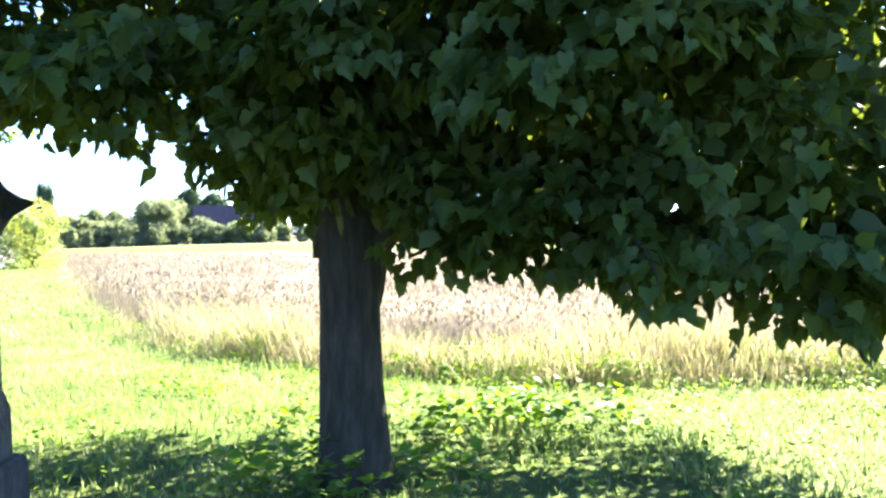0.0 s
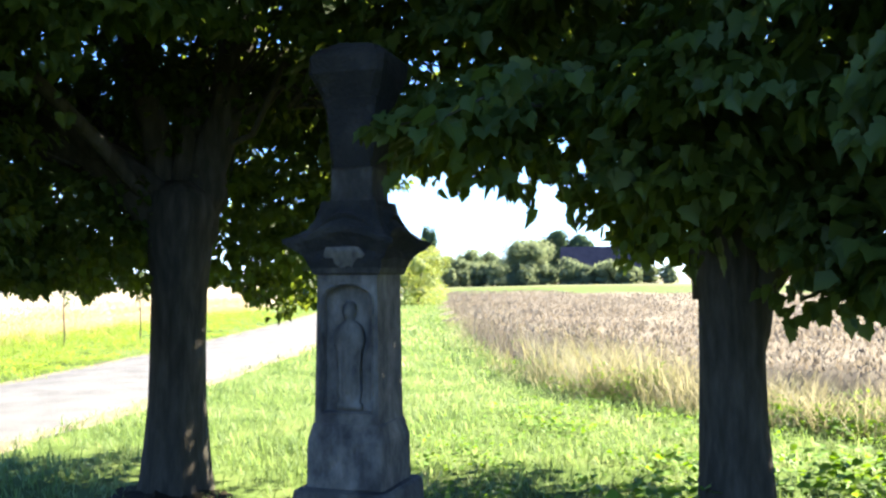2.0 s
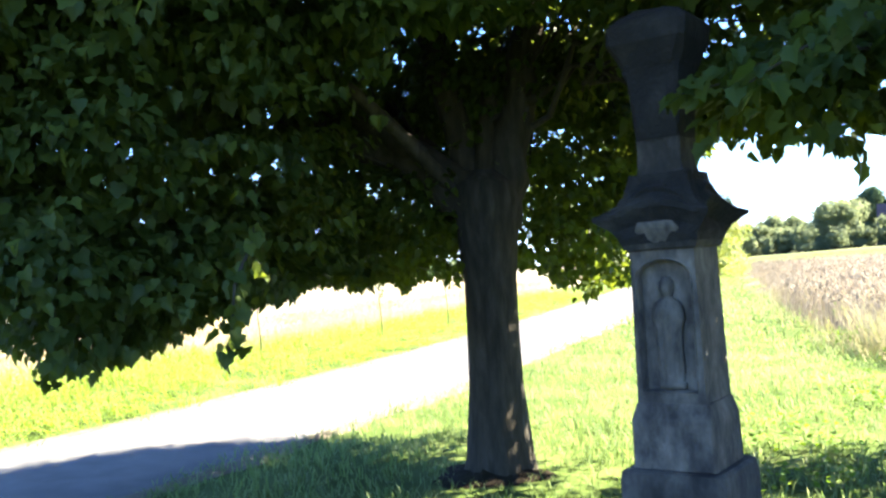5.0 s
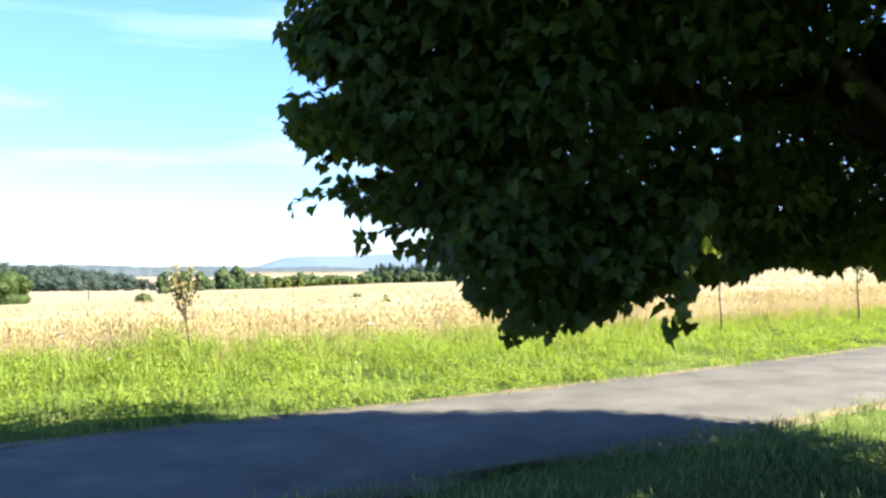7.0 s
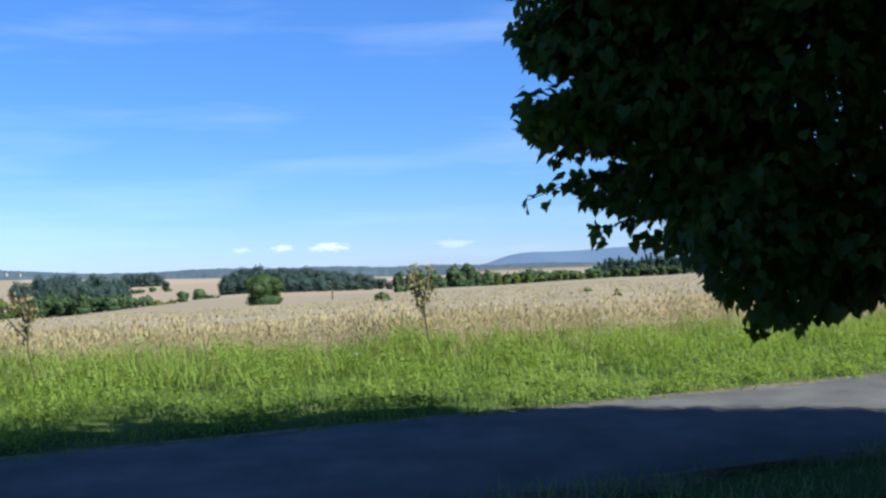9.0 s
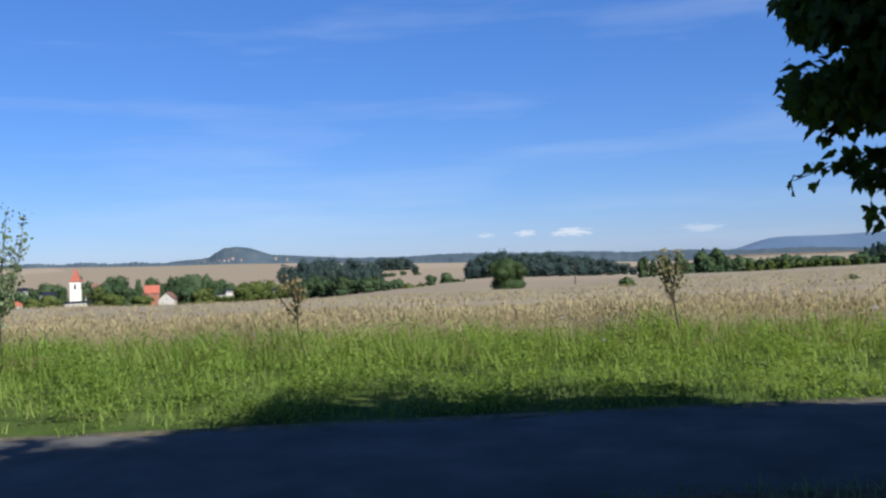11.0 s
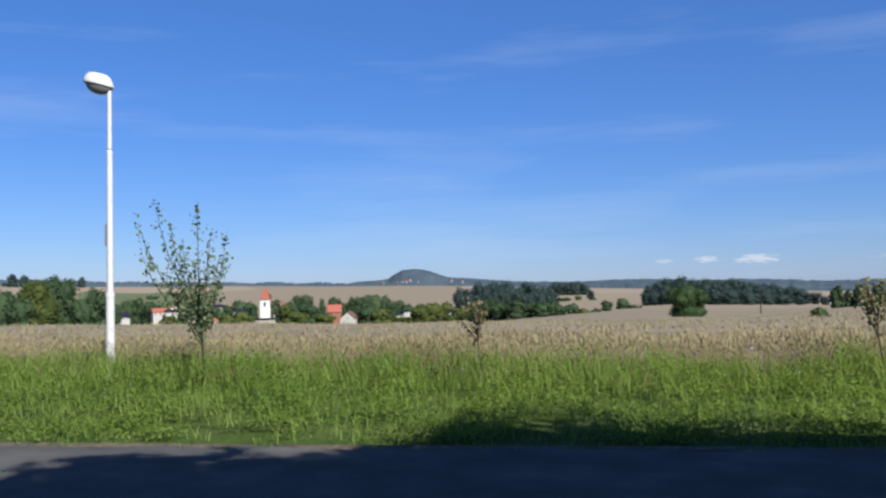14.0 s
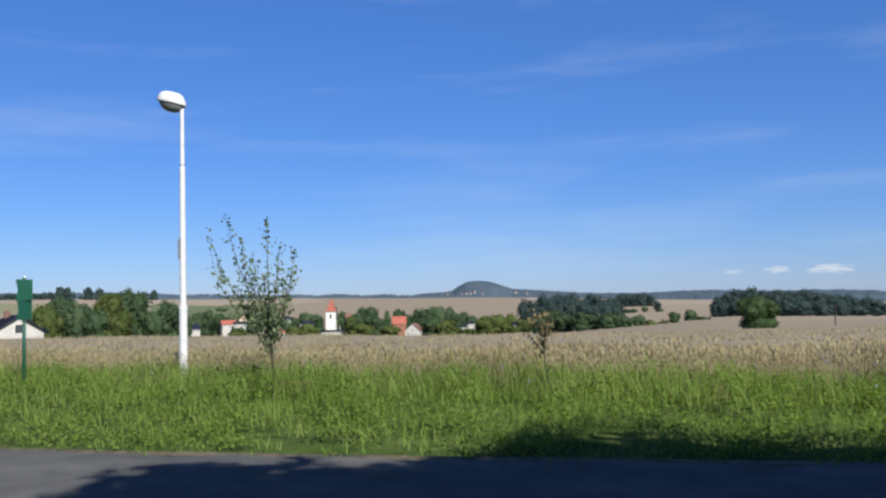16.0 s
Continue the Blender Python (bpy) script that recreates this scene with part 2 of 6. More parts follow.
def tube(path, radii, sides=10, squash=None):
    """bmesh of a tapering tube along path."""
    bm = bmesh.new()
    rings = []
    path = [Vector(p) for p in path]
    for i, (p, r) in enumerate(zip(path, radii)):
        d = (path[min(i + 1, len(path) - 1)] - path[max(i - 1, 0)]).normalized()
        a = d.orthogonal().normalized() if i == 0 else (rings_a - d * rings_a.dot(d)).normalized()
        rings_a = a
        b = d.cross(a)
        ring = []
        for k in range(sides):
            an = 2 * math.pi * k / sides
            rr = r * (squash(an, i) if squash else 1)
            ring.append(bm.verts.new(p + a * math.cos(an) * rr + b * math.sin(an) * rr))
        rings.append(ring)
    for r0, r1 in zip(rings, rings[1:]):
        for k in range(sides):
            bm.faces.new((r0[k], r0[(k + 1) % sides], r1[(k + 1) % sides], r1[k]))
    bm.faces.new(rings[0][::-1])
    bm.faces.new(rings[-1])
    return bm


def box(sx, sy, sz, at=(0, 0, 0), bevel=0.0, rot=0.0, segments=2):
    """bmesh box that stands on at."""
    bm = bmesh.new()
    bmesh.ops.create_cube(bm, size=1)
    bmesh.ops.scale(bm, vec=(sx, sy, sz), verts=bm.verts)
    if bevel:
        bmesh.ops.bevel(bm, geom=bm.edges[:], offset=bevel, segments=segments, affect='EDGES', profile=0.6)
    bmesh.ops.translate(bm, vec=(0, 0, sz / 2), verts=bm.verts)
    if rot:
        bmesh.ops.rotate(bm, cent=(0, 0, 0), matrix=Matrix.Rotation(rot, 3, 'Z'), verts=bm.verts)
    bmesh.ops.translate(bm, vec=at, verts=bm.verts)
    return bm


def loft(sections, cap=True):
    """bmesh through stacked closed sections, each a list of points."""
    bm = bmesh.new()
    rings = [[bm.verts.new(p) for p in s] for s in sections]
    n = len(rings[0])
    for a, b in zip(rings, rings[1:]):
        for k in range(n):
            bm.faces.new((a[k], a[(k + 1) % n], b[(k + 1) % n], b[k]))
    if cap:
        bm.faces.new(rings[0][::-1])
        bm.faces.new(rings[-1])
    return bm


rng = np.random.default_rng(7)

# ---- terrain ----
DIST = np.array([0, 14, 60, 280, 450, 700, 1300, 2400, 4900.0])
BEAR = np.array([-60, 10, 45, 60, 72, 83, 95, 115, 125, 140, 190.0])
FALL = np.array([
    [0, 0, 0, 0, 0, 0, -30],
    [0.2, 2, 3, 4, 0, -20, -40],
    [-0.1, -1.4, -2, -3, -8, -20, -40],
    [-0.5, -3.2, -5, -8, -14, -25, -40],
    [-0.9, -5.4, -9.5, -15, -19, -28, -45],
    [-1.2, -6.7, -11.6, -18, -21, -30, -45],
    [-1.6, -9.8, -12, -15.5, -9, -28, -45],
    [-1.5, -12.5, -20, -26, 3.2, -25, -45],
    [-1.2, -12, -20, -26, 7, -25, -45],
    [-0.9, -10, -16, -16, 12, -25, -45],
    [0, 0, 0, 0, 0, -20, -40.0]])


def gz(x, y):
    """Height of the ground."""
    x, y = np.asarray(x, float), np.asarray(y, float)
    d = np.hypot(x, y)
    b = np.degrees(np.arctan2(-x, y))
    b = np.where(b < -60, np.where(b < -120, 190, -60), b)
    table = np.concatenate([np.zeros((len(BEAR), 2)), FALL], 1)
    i = np.clip(np.searchsorted(BEAR, b) - 1, 0, len(BEAR) - 2)
    u = np.clip((b - BEAR[i]) / (BEAR[i + 1] - BEAR[i]), 0, 1)
    u = u * u * (3 - 2 * u)
    j = np.clip(np.searchsorted(DIST, d) - 1, 0, len(DIST) - 2)
    v = np.clip((d - DIST[j]) / (DIST[j + 1] - DIST[j]), 0, 1)
    z = (table[i, j] * (1 - v) + table[i, j + 1] * v) * (1 - u) + (table[i + 1, j] * (1 - v) + table[i + 1, j + 1] * v) * u
    return z


ROAD_Y = np.array([-60, -20, -9, -5, 0, 3.7, 8, 13, 21, 30, 45, 70, 120, 200.0])
ROAD_X = np.array([2, -4.2, -5.75, -6.5, -7.68, -8.45, -9.55, -11.1, -14.05, -17.6, -24, -35, -58, -96.0])


def road_x(y):
    y = np.asarray(y, float)
    out = 0
    for o in (-2.0, -1.0, 0.0, 1.0, 2.0):
        out = out + np.interp(y + o, ROAD_Y, ROAD_X)
    return out / 5


def road_side(x, y):
    """Metres to the west of the road's middle line."""
    s = (road_x(y + 0.5) - road_x(y - 0.5))
    return (road_x(y) - x) / np.sqrt(1 + s * s)


def build_ground():
    radii = np.concatenate([[0.0], np.geomspace(0.6, 20, 46), np.geomspace(21, 4900, 90)])
    n = 288
    an = np.linspace(0, 2 * math.pi, n, endpoint=False)
    x = (radii[:, None] * np.cos(an)).ravel()
    y = (radii[:, None] * np.sin(an)).ravel()
    r = np.repeat(radii, n)
    z = gz(x, y)
    z = z + np.where(r < 60, 0.025 * np.sin(x * 1.7 + np.sin(y * 1.1)) * np.sin(y * 1.3 + 0.6 * x), 0) - 0.02
    k = np.arange(len(radii) - 1)[:, None] * n
    c = np.arange(n)[None]
    f = np.stack([k + c, k + (c + 1) % n, k + n + (c + 1) % n, k + n + c], -1).reshape(-1, 4)[:, [0, 3, 2, 1]]
    ob = np_mesh("ground", np.stack([x, y, z], 1), f[:, ::-1], M_GROUND, smooth=True)
    return tagged(ob, "grassy meadow rolling out to tan stubble fields", "ground", kind="structure")


# ground: meadow near, patchwork of fields far off
M_GROUND = bpy.data.materials.new("ground_cover")
M_GROUND.use_nodes = True
n_, l_ = M_GROUND.node_tree.nodes, M_GROUND.node_tree.links
g_tc = n_.new("ShaderNodeTexCoord")
g_len = n_.new("ShaderNodeVectorMath")
g_len.operation = 'LENGTH'
l_.new(g_tc.outputs["Object"], g_len.inputs[0])
g_far = n_.new("ShaderNodeMapRange")
g_far.inputs["From Min"].default_value, g_far.inputs["From Max"].default_value = 120, 170
l_.new(g_len.outputs["Value"], g_far.inputs["Value"])
g_n1 = n_.new("ShaderNodeTexNoise")
g_n1.inputs["Scale"].default_value, g_n1.inputs["Detail"].default_value = 1.1, 9
l_.new(g_tc.outputs["Object"], g_n1.inputs["Vector"])
g_c1 = n_.new("ShaderNodeValToRGB")
set_ramp(g_c1, [(0.28, (0.027, 0.045, 0.0096)), (0.5, (0.048, 0.072, 0.018)), (0.75, (0.078, 0.096, 0.03))])
l_.new(g_n1.outputs["Fac"], g_c1.inputs[0])
g_vo = n_.new("ShaderNodeTexVoronoi")
g_vo.inputs["Scale"].default_value = 0.0028
l_.new(g_tc.outputs["Object"], g_vo.inputs["Vector"])
g_sep = n_.new("ShaderNodeSeparateColor")
l_.new(g_vo.outputs["Color"], g_sep.inputs[0])
# far field colours greyed a little to hold distance haze
g_c2 = n_.new("ShaderNodeValToRGB")
g_c2.color_ramp.interpolation = 'CONSTANT'
set_ramp(g_c2, [(0.0, (0.180, 0.148, 0.108)), (0.45, (0.198, 0.164, 0.123)), (0.7, (0.165, 0.138, 0.100)), (0.9, (0.140, 0.140, 0.084))])
l_.new(g_sep.outputs[0], g_c2.inputs[0])
g_mix = n_.new("ShaderNodeMix")
g_mix.data_type = 'RGBA'
l_.new(g_far.outputs[0], g_mix.inputs["Factor"])
l_.new(g_c1.outputs[0], g_mix.inputs["A"])
l_.new(g_c2.outputs[0], g_mix.inputs["B"])
l_.new(g_mix.outputs["Result"], n_["Principled BSDF"].inputs["Base Color"])
n_["Principled BSDF"].inputs["Roughness"].default_value = 0.95
n_["Principled BSDF"].inputs["Specular IOR Level"].default_value = 0.03
g_b = n_.new("ShaderNodeBump")
g_b.inputs["Strength"].default_value, g_b.inputs["Distance"].default_value = 0.6, 0.03
g_n2 = n_.new("ShaderNodeTexNoise")
g_n2.inputs["Scale"].default_value = 14
l_.new(g_tc.outputs["Object"], g_n2.inputs["Vector"])
l_.new(g_n2.outputs["Fac"], g_b.inputs["Height"])
l_.new(g_b.outputs[0], n_["Principled BSDF"].inputs["Normal"])
ground = build_ground()


def build_road():
    ys = np.concatenate([np.arange(-58, -12, 2.0), np.arange(-12, 30, 0.25), np.arange(30, 190, 3.0)])
    cols = np.array([-1.62, -1.5, -0.8, 0, 0.8, 1.5, 1.62])
    prof = np.array([-0.03, 0.012, 0.03, 0.045, 0.03, 0.012, -0.03])
    slope = road_x(ys + 0.5) - road_x(ys - 0.5)
    nx, ny = -1 / np.sqrt(1 + slope ** 2), slope / np.sqrt(1 + slope ** 2)
    wob = 0.05 * np.sin(ys * 2.1) + 0.04 * np.sin(ys * 5.3 + 1)
    c = cols[None] + np.where(np.abs(cols) > 1.4, 1, 0)[None] * wob[:, None] * np.sign(cols)[None]
    x = road_x(ys)[:, None] + nx[:, None] * c
    y = ys[:, None] + ny[:, None] * c
    z = gz(x, y) + prof[None] + 0.005
    m, k = x.shape
    i = (np.arange(m - 1)[:, None] * k + np.arange(k - 1)[None]).ravel()
    ob = np_mesh("road", np.stack([x, y, z], -1).reshape(-1, 3), np.stack([i, i + k, i + k + 1, i + 1], 1), M_ROAD, smooth=True)
    return tagged(ob, "narrow grey asphalt country lane with crumbling edges", "road", kind="structure")


road = build_road()


def build_shoulder(side):
    """A strip of gravel and dry litter along the asphalt."""
    ys = np.arange(-24, 46, 0.2)
    slope = road_x(ys + 0.5) - road_x(ys - 0.5)
    nx, ny = -1 / np.sqrt(1 + slope ** 2), slope / np.sqrt(1 + slope ** 2)
    cols = np.stack([1.5 + 0 * ys, 1.62 + 0 * ys, 1.74 + 0.09 * np.sin(ys * 1.7) + 0.06 * np.sin(ys * 4.3)], 1) * side
    x, y = road_x(ys)[:, None] + nx[:, None] * cols, ys[:, None] + ny[:, None] * cols
    z = gz(x, y) + np.array([0.008, 0.03, -0.03])[None]
    m, k = x.shape
    i = (np.arange(m - 1)[:, None] * k + np.arange(k - 1)[None]).ravel()
    ob = np_mesh("road_shoulder", np.stack([x, y, z], -1).reshape(-1, 3), np.stack([i, i + k, i + k + 1, i + 1], 1), M_GRAVEL, smooth=True)
    return tagged(ob, "brownish gravel and dry litter along the asphalt edge", "road shoulder", kind="structure")


M_GRAVEL = ramp_mat("gravel_litter", [(0.3, (0.042, 0.036, 0.021)), (0.5, (0.078, 0.066, 0.039)), (0.7, (0.132, 0.108, 0.066))], scale=9, rough=0.95, bump=0.8, bump_scale=60, detail=10)
build_shoulder(1)
build_shoulder(-1)

# ---- fields ----
def west_edge(y):
    """Metres from the road's middle to the wheat."""
    return np.interp(np.asarray(y, float), [-25, -16, -6.5, -1, 2, 6, 12, 30, 40], [11.0, 9.7, 7.8, 6.9, 6.5, 6.5, 6.1, 5.6, 5.5])


def crop_sheet(name, inside, xs, ys, height, label, material):
    """A canopy of ripe corn over the grid cells that lie inside, with its sides let down to the ground."""
    X, Y = np.meshgrid(xs, ys, indexing="ij")
    keep = inside(X, Y)
    fall = np.clip(keep, 0, 1)
    lump = 0.05 * np.sin(X * 0.9 + np.sin(Y * 0.7)) + 0.04 * np.sin(Y * 1.3 + X * 0.3)
    Z = gz(X, Y) + np.where(fall > 0.02, (height + lump) * np.minimum(1, fall * 1.2), -0.4)
    m, k = X.shape
    i = (np.arange(m - 1)[:, None] * k + np.arange(k - 1)[None]).ravel()
    f = np.stack([i, i + k, i + k + 1, i + 1], 1)
    ok = (keep.ravel()[f] > 0).any(1)
    ob = np_mesh(name, np.stack([X, Y, Z], -1).reshape(-1, 3), f[ok], material, smooth=True)
    return tagged(ob, label, "wheat field", kind="stuff")


def in_west(x, y):
    return np.clip((road_side(x, y) - west_edge(y) - 0.9) * 0.8, 0, 1) * (np.hypot(x, y) < 250)


N_EDGE_Y = np.array([9.3, 10.0, 11.3, 12.3, 14.4, 17, 21, 43, 79, 140.0])
N_EDGE_X = np.array([2.4, 0.6, -1.6, -3.0, -4.7, -6.2, -8.3, -18.0, -33, -58.0])


def north_depth(x, y):
    """How far a place lies inside the northern field's edge."""
    west = x - np.interp(y, N_EDGE_Y, N_EDGE_X)
    south = y - (9.6 + 0.10 * np.abs(x - 2) + 0.3 * np.sin(x * 0.8))
    return np.minimum(west * 0.9, south)


def in_north(x, y):
    return np.clip((north_depth(x, y) - 0.3 - 0.9 * np.clip((16.5 - y) / 4, 0, 1)) * 0.8, 0, 1) * (y < 62) * (x < 90)


def steps(a, fine, b, c, fine_step, coarse):
    return np.concatenate([np.arange(a, fine, coarse), np.arange(fine, b, fine_step), np.arange(b, c, coarse)])


west_field = crop_sheet("wheat_field", in_west, -np.geomspace(8, 262, 120)[::-1], steps(-220, -24, 40, 240, 0.7, 6.0), 0.62, "ripe tan wheat field beyond the grassy verge", M_CROP)
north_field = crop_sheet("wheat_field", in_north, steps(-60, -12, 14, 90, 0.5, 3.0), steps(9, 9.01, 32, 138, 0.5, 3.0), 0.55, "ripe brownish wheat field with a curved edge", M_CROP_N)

# small templates: a bent blade, a broad leaf, a stalk with its ear
BLADE_V = [(-0.5, 0, 0), (0.5, 0, 0), (0.38, 0.55, 0.10), (-0.38, 0.55, 0.10), (0.05, 1.0, 0.42)]
BLADE_F = [(0, 1, 2), (0, 2, 3), (3, 2, 4)]
LEAF_V = [(0, 0, 0), (-0.46, 0.2, 0.07), (-0.44, 0.66, 0.05), (0, 1.12, -0.08), (0.44, 0.66, 0.05), (0.46, 0.2, 0.07)]
LEAF_F = [(0, 3, 2, 1), (0, 5, 4, 3)]
# a small pointed leaf
TINY_V = [(0, 0, 0), (-0.36, 0.5, 0.08), (0, 1.1, -0.06), (0.36, 0.5, 0.08)]
TINY_F = [(0, 3, 2), (0, 2, 1)]
# a linden's heart-shaped leaf, folded at the midrib, with a drawn-out tip
HEART_V = [(0, 0.03, 0), (-0.28, -0.10, 0.06), (-0.57, 0.10, 0.15), (-0.47, 0.36, 0.10), (-0.52, 0.58, 0.08), (-0.24, 0.78, 0.0), (0.04, 1.14, -0.22), (0.28, 0.74, 0.0), (0.53, 0.54, 0.08), (0.46, 0.32, 0.10), (0.56, 0.08, 0.15), (0.26, -0.11, 0.05)]
HEART_F = [(0, i + 1, i) for i in range(1, 11)]
# a simpler leaf for the denser crown
SMALL_V = [(0, 0.0, 0), (-0.5, 0.22, 0.12), (-0.30, 0.76, 0.0), (0.14, 1.1, -0.18), (0.50, 0.42, 0.12)]
SMALL_F = [(0, 4, 3), (0, 3, 2), (0, 2, 1)]


def blades(x, y, z, length, width, lean, rng):
    n = len(x)
    az = rng.uniform(0, 2 * math.pi, n)
    tilt = np.abs(rng.normal(0, lean, n))
    up = np.stack([np.cos(az) * np.sin(tilt), np.sin(az) * np.sin(tilt), np.cos(tilt)], 1)
    out = np.stack([np.cos(az), np.sin(az), np.zeros(n)], 1)
    fr = frames_of(up, out)
    fr[:, 0] *= (width / length)[:, None]
    return spread(BLADE_V, BLADE_F, np.stack([x, y, z], 1), fr, length)


def tufts(name, material, x, y, per, length, width, lean, spreadr, label, category, base=0.0):
    n = len(x)
    xx = np.repeat(x, per) + rng.normal(0, spreadr, n * per)
    yy = np.repeat(y, per) + rng.normal(0, spreadr, n * per)
    ll = np.repeat(length if np.ndim(length) else np.full(n, length), per) * rng.uniform(0.55, 1.15, n * per)
    v, f = blades(xx, yy, gz(xx, yy) - 0.02 + base, ll, np.full(n * per, width) * rng.uniform(0.7, 1.3, n * per), lean, rng)
    return tagged(np_mesh(name, v, f, material), label, category, kind="stuff")


def scatter(n, x0, x1, y0, y1, keep):
    x, y = rng.uniform(x0, x1, n), rng.uniform(y0, y1, n)
    k = keep(x, y)
    return x[k], y[k]


def patchy(x, y, s=1.0):
    return 0.5 + 0.25 * np.sin(x * 1.3 * s + 1.7 * np.sin(y * 0.9 * s)) + 0.25 * np.sin(y * 1.9 * s + np.sin(x * 1.1 * s))


# ---- shrine ----
def square(w, d, z, cut=0.0):
    a, b = w / 2, d / 2
    if not cut:
        return [(-a, -b, z), (a, -b, z), (a, b, z), (-a, b, z)]
    return [(-a + cut, -b, z), (a - cut, -b, z), (a, -b + cut, z), (a, b - cut, z), (a - cut, b, z), (-a + cut, b, z), (-a, b - cut, z), (-a, -b + cut, z)]


def roughen(bm, amount, seed):
    r = random.Random(seed)
    for v in bm.verts:
        v.co += Vector((r.uniform(-1, 1), r.uniform(-1, 1), r.uniform(-1, 1))) * amount
    return bm


def build_shrine(m):
    top = new("wayside_shrine")
    top.matrix_world = m
    tagged(top, "weathered sandstone wayside shrine pillar with a carved relief, standing in grass", "shrine")
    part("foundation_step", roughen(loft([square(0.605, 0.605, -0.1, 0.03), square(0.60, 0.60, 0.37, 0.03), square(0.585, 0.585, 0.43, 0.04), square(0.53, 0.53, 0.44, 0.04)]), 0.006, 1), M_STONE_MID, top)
    part("plinth", roughen(loft([square(0.46, 0.46, 0.44, 0.015), square(0.46, 0.46, 0.455, 0.012), square(0.455, 0.455, 0.70, 0.012), square(0.41, 0.41, 0.79, 0.01), square(0.40, 0.40, 0.795, 0.01)]), 0.003, 2), M_STONE, top)
    # shaft: a core, and a front slab with a deep round-headed niche cut through it
    def half(z):
        return 0.194 - 0.0125 * (z - 0.79) / 0.89
    deep = 0.056
    lo, hi = half(0.79), half(1.68)
    secs = [[(-w, -w + deep, z), (w, -w + deep, z), (w, w, z), (-w, w, z)] for w, z in ((lo, 0.79), (hi, 1.68))]
    part("shaft", loft(secs), M_STONE, top)
    zb, zt, hw = 0.865, 1.475, 0.149
    turn = np.linspace(0.12, math.pi - 0.12, 11)
    arch = [(-hw, zb), (-hw, zt)] + [(-hw * math.cos(t), zt + 0.095 * math.sin(t)) for t in turn] + [(hw, zt), (hw, zb)]
    rim = [(-1, 0.79), (-1, zt)] + [(-1 + 2 * i / 10, 1.68) for i in range(11)] + [(1, zt), (1, 0.79)]
    bm = bmesh.new()
    back = [bm.verts.new((x * half(z), -half(z) + deep - 0.002, z)) for x, z in rim]
    edge = [bm.verts.new((x * half(z), -half(z), z)) for x, z in rim]
    lip = [bm.verts.new((x * 1.10, -half(z), z + (0.016 if z > 1.2 else -0.012))) for x, z in arch]
    bead = [bm.verts.new((x * 1.06, -half(z) - 0.010, z + (0.010 if z > 1.2 else -0.008))) for x, z in arch]
    inner = [bm.verts.new((x, -half(z) + 0.004, z)) for x, z in arch]
    floor_ = [bm.verts.new((x * 0.97, -half(z) + deep - 0.003, z)) for x, z in arch]
    for p, q in ((back, edge), (edge, lip), (lip, bead), (bead, inner), (inner, floor_)):
        for i in range(len(p)):
            j = (i + 1) % len(p)
            bm.faces.new((p[i], p[j], q[j], q[i]))
    bmesh.ops.recalc_face_normals(bm, faces=bm.faces)
    part("niche_frame", bm, M_STONE, top)
    # plain robed relief: one swept solid on a small console
    prof = [(0.87, 0.075, 0.030), (0.905, 0.080, 0.034), (0.91, 0.062, 0.030), (0.98, 0.074, 0.042), (1.10, 0.070, 0.050), (1.20, 0.076, 0.052), (1.25, 0.094, 0.058), (1.30, 0.090, 0.060), (1.345, 0.068, 0.050), (1.372, 0.026, 0.034), (1.385, 0.028, 0.044), (1.42, 0.038, 0.054), (1.455, 0.036, 0.050), (1.482, 0.016, 0.03)]
    secs = []
    for z, a, b in prof:
        y0 = -half(z) + deep
        fold = 0.22 * (0.91 < z < 1.22)
        secs.append([(a * math.cos(t), y0 - 1.35 * b * max(0, math.sin(t)) ** 0.6 * (1 + fold * math.sin(9 * t + z * 6)), z) for t in np.linspace(0, math.pi, 21)] + [(0, y0 + 0.004, z)])
    part("relief", loft(secs), M_STONE, top, smooth=True)
    # cornice with arched pediment fronts and swept corners
    part("necking", loft([square(0.385, 0.385, 1.63), square(0.41, 0.41, 1.64), square(0.425, 0.425, 1.665), square(0.43, 0.43, 1.67)]), M_STONE_MID, top)
    secs = []
    n = 12
    for z, w, rise in ((1.67, 0.43, 0.0), (1.71, 0.46, 0.015), (1.755, 0.51, 0.03), (1.795, 0.60, 0.04), (1.815, 0.655, 0.045), (1.84, 0.665, 0.05), (1.862, 0.57, 0.065), (1.90, 0.46, 0.06), (1.955, 0.39, 0.03), (2.0, 0.355, 0.01), (2.05, 0.335, 0.0)):
        ring = []
        for side in range(4):
            for i in range(n):
                u = -1 + 2 * i / n
                bow = 1 - 0.24 * (1 - abs(u) ** 3) * (w > 0.5)
                hump = rise * (max(0.0, math.cos(u * 2.2)) * 1.3 - 0.25 * abs(u) ** 4)
                p = Vector((u * w / 2, -w / 2 * bow, z + hump))
                ring.append(Matrix.Rotation(side * math.pi / 2, 3, 'Z') @ p)
        secs.append(ring)
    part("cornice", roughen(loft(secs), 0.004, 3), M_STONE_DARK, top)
    part("keystone", roughen(loft([[(0.125 * k * math.cos(t), -0.185 - 0.022 * k * math.sin(t) - o, z) for t in np.linspace(0, math.pi, 13)] for z, k, o in ((1.635, 0.45, 0.0), (1.655, 0.75, 0.004), (1.70, 0.95, 0.020), (1.745, 1.0, 0.038), (1.785, 0.8, 0.065))]), 0.003, 9), M_STONE, top, smooth=True)
    part("upper_block", roughen(loft([square(0.285, 0.285, 2.03, 0.01), square(0.26, 0.26, 2.07, 0.01), square(0.252, 0.252, 2.22, 0.01), square(0.262, 0.262, 2.24, 0.01)]), 0.003, 4), M_STONE_MID, top)
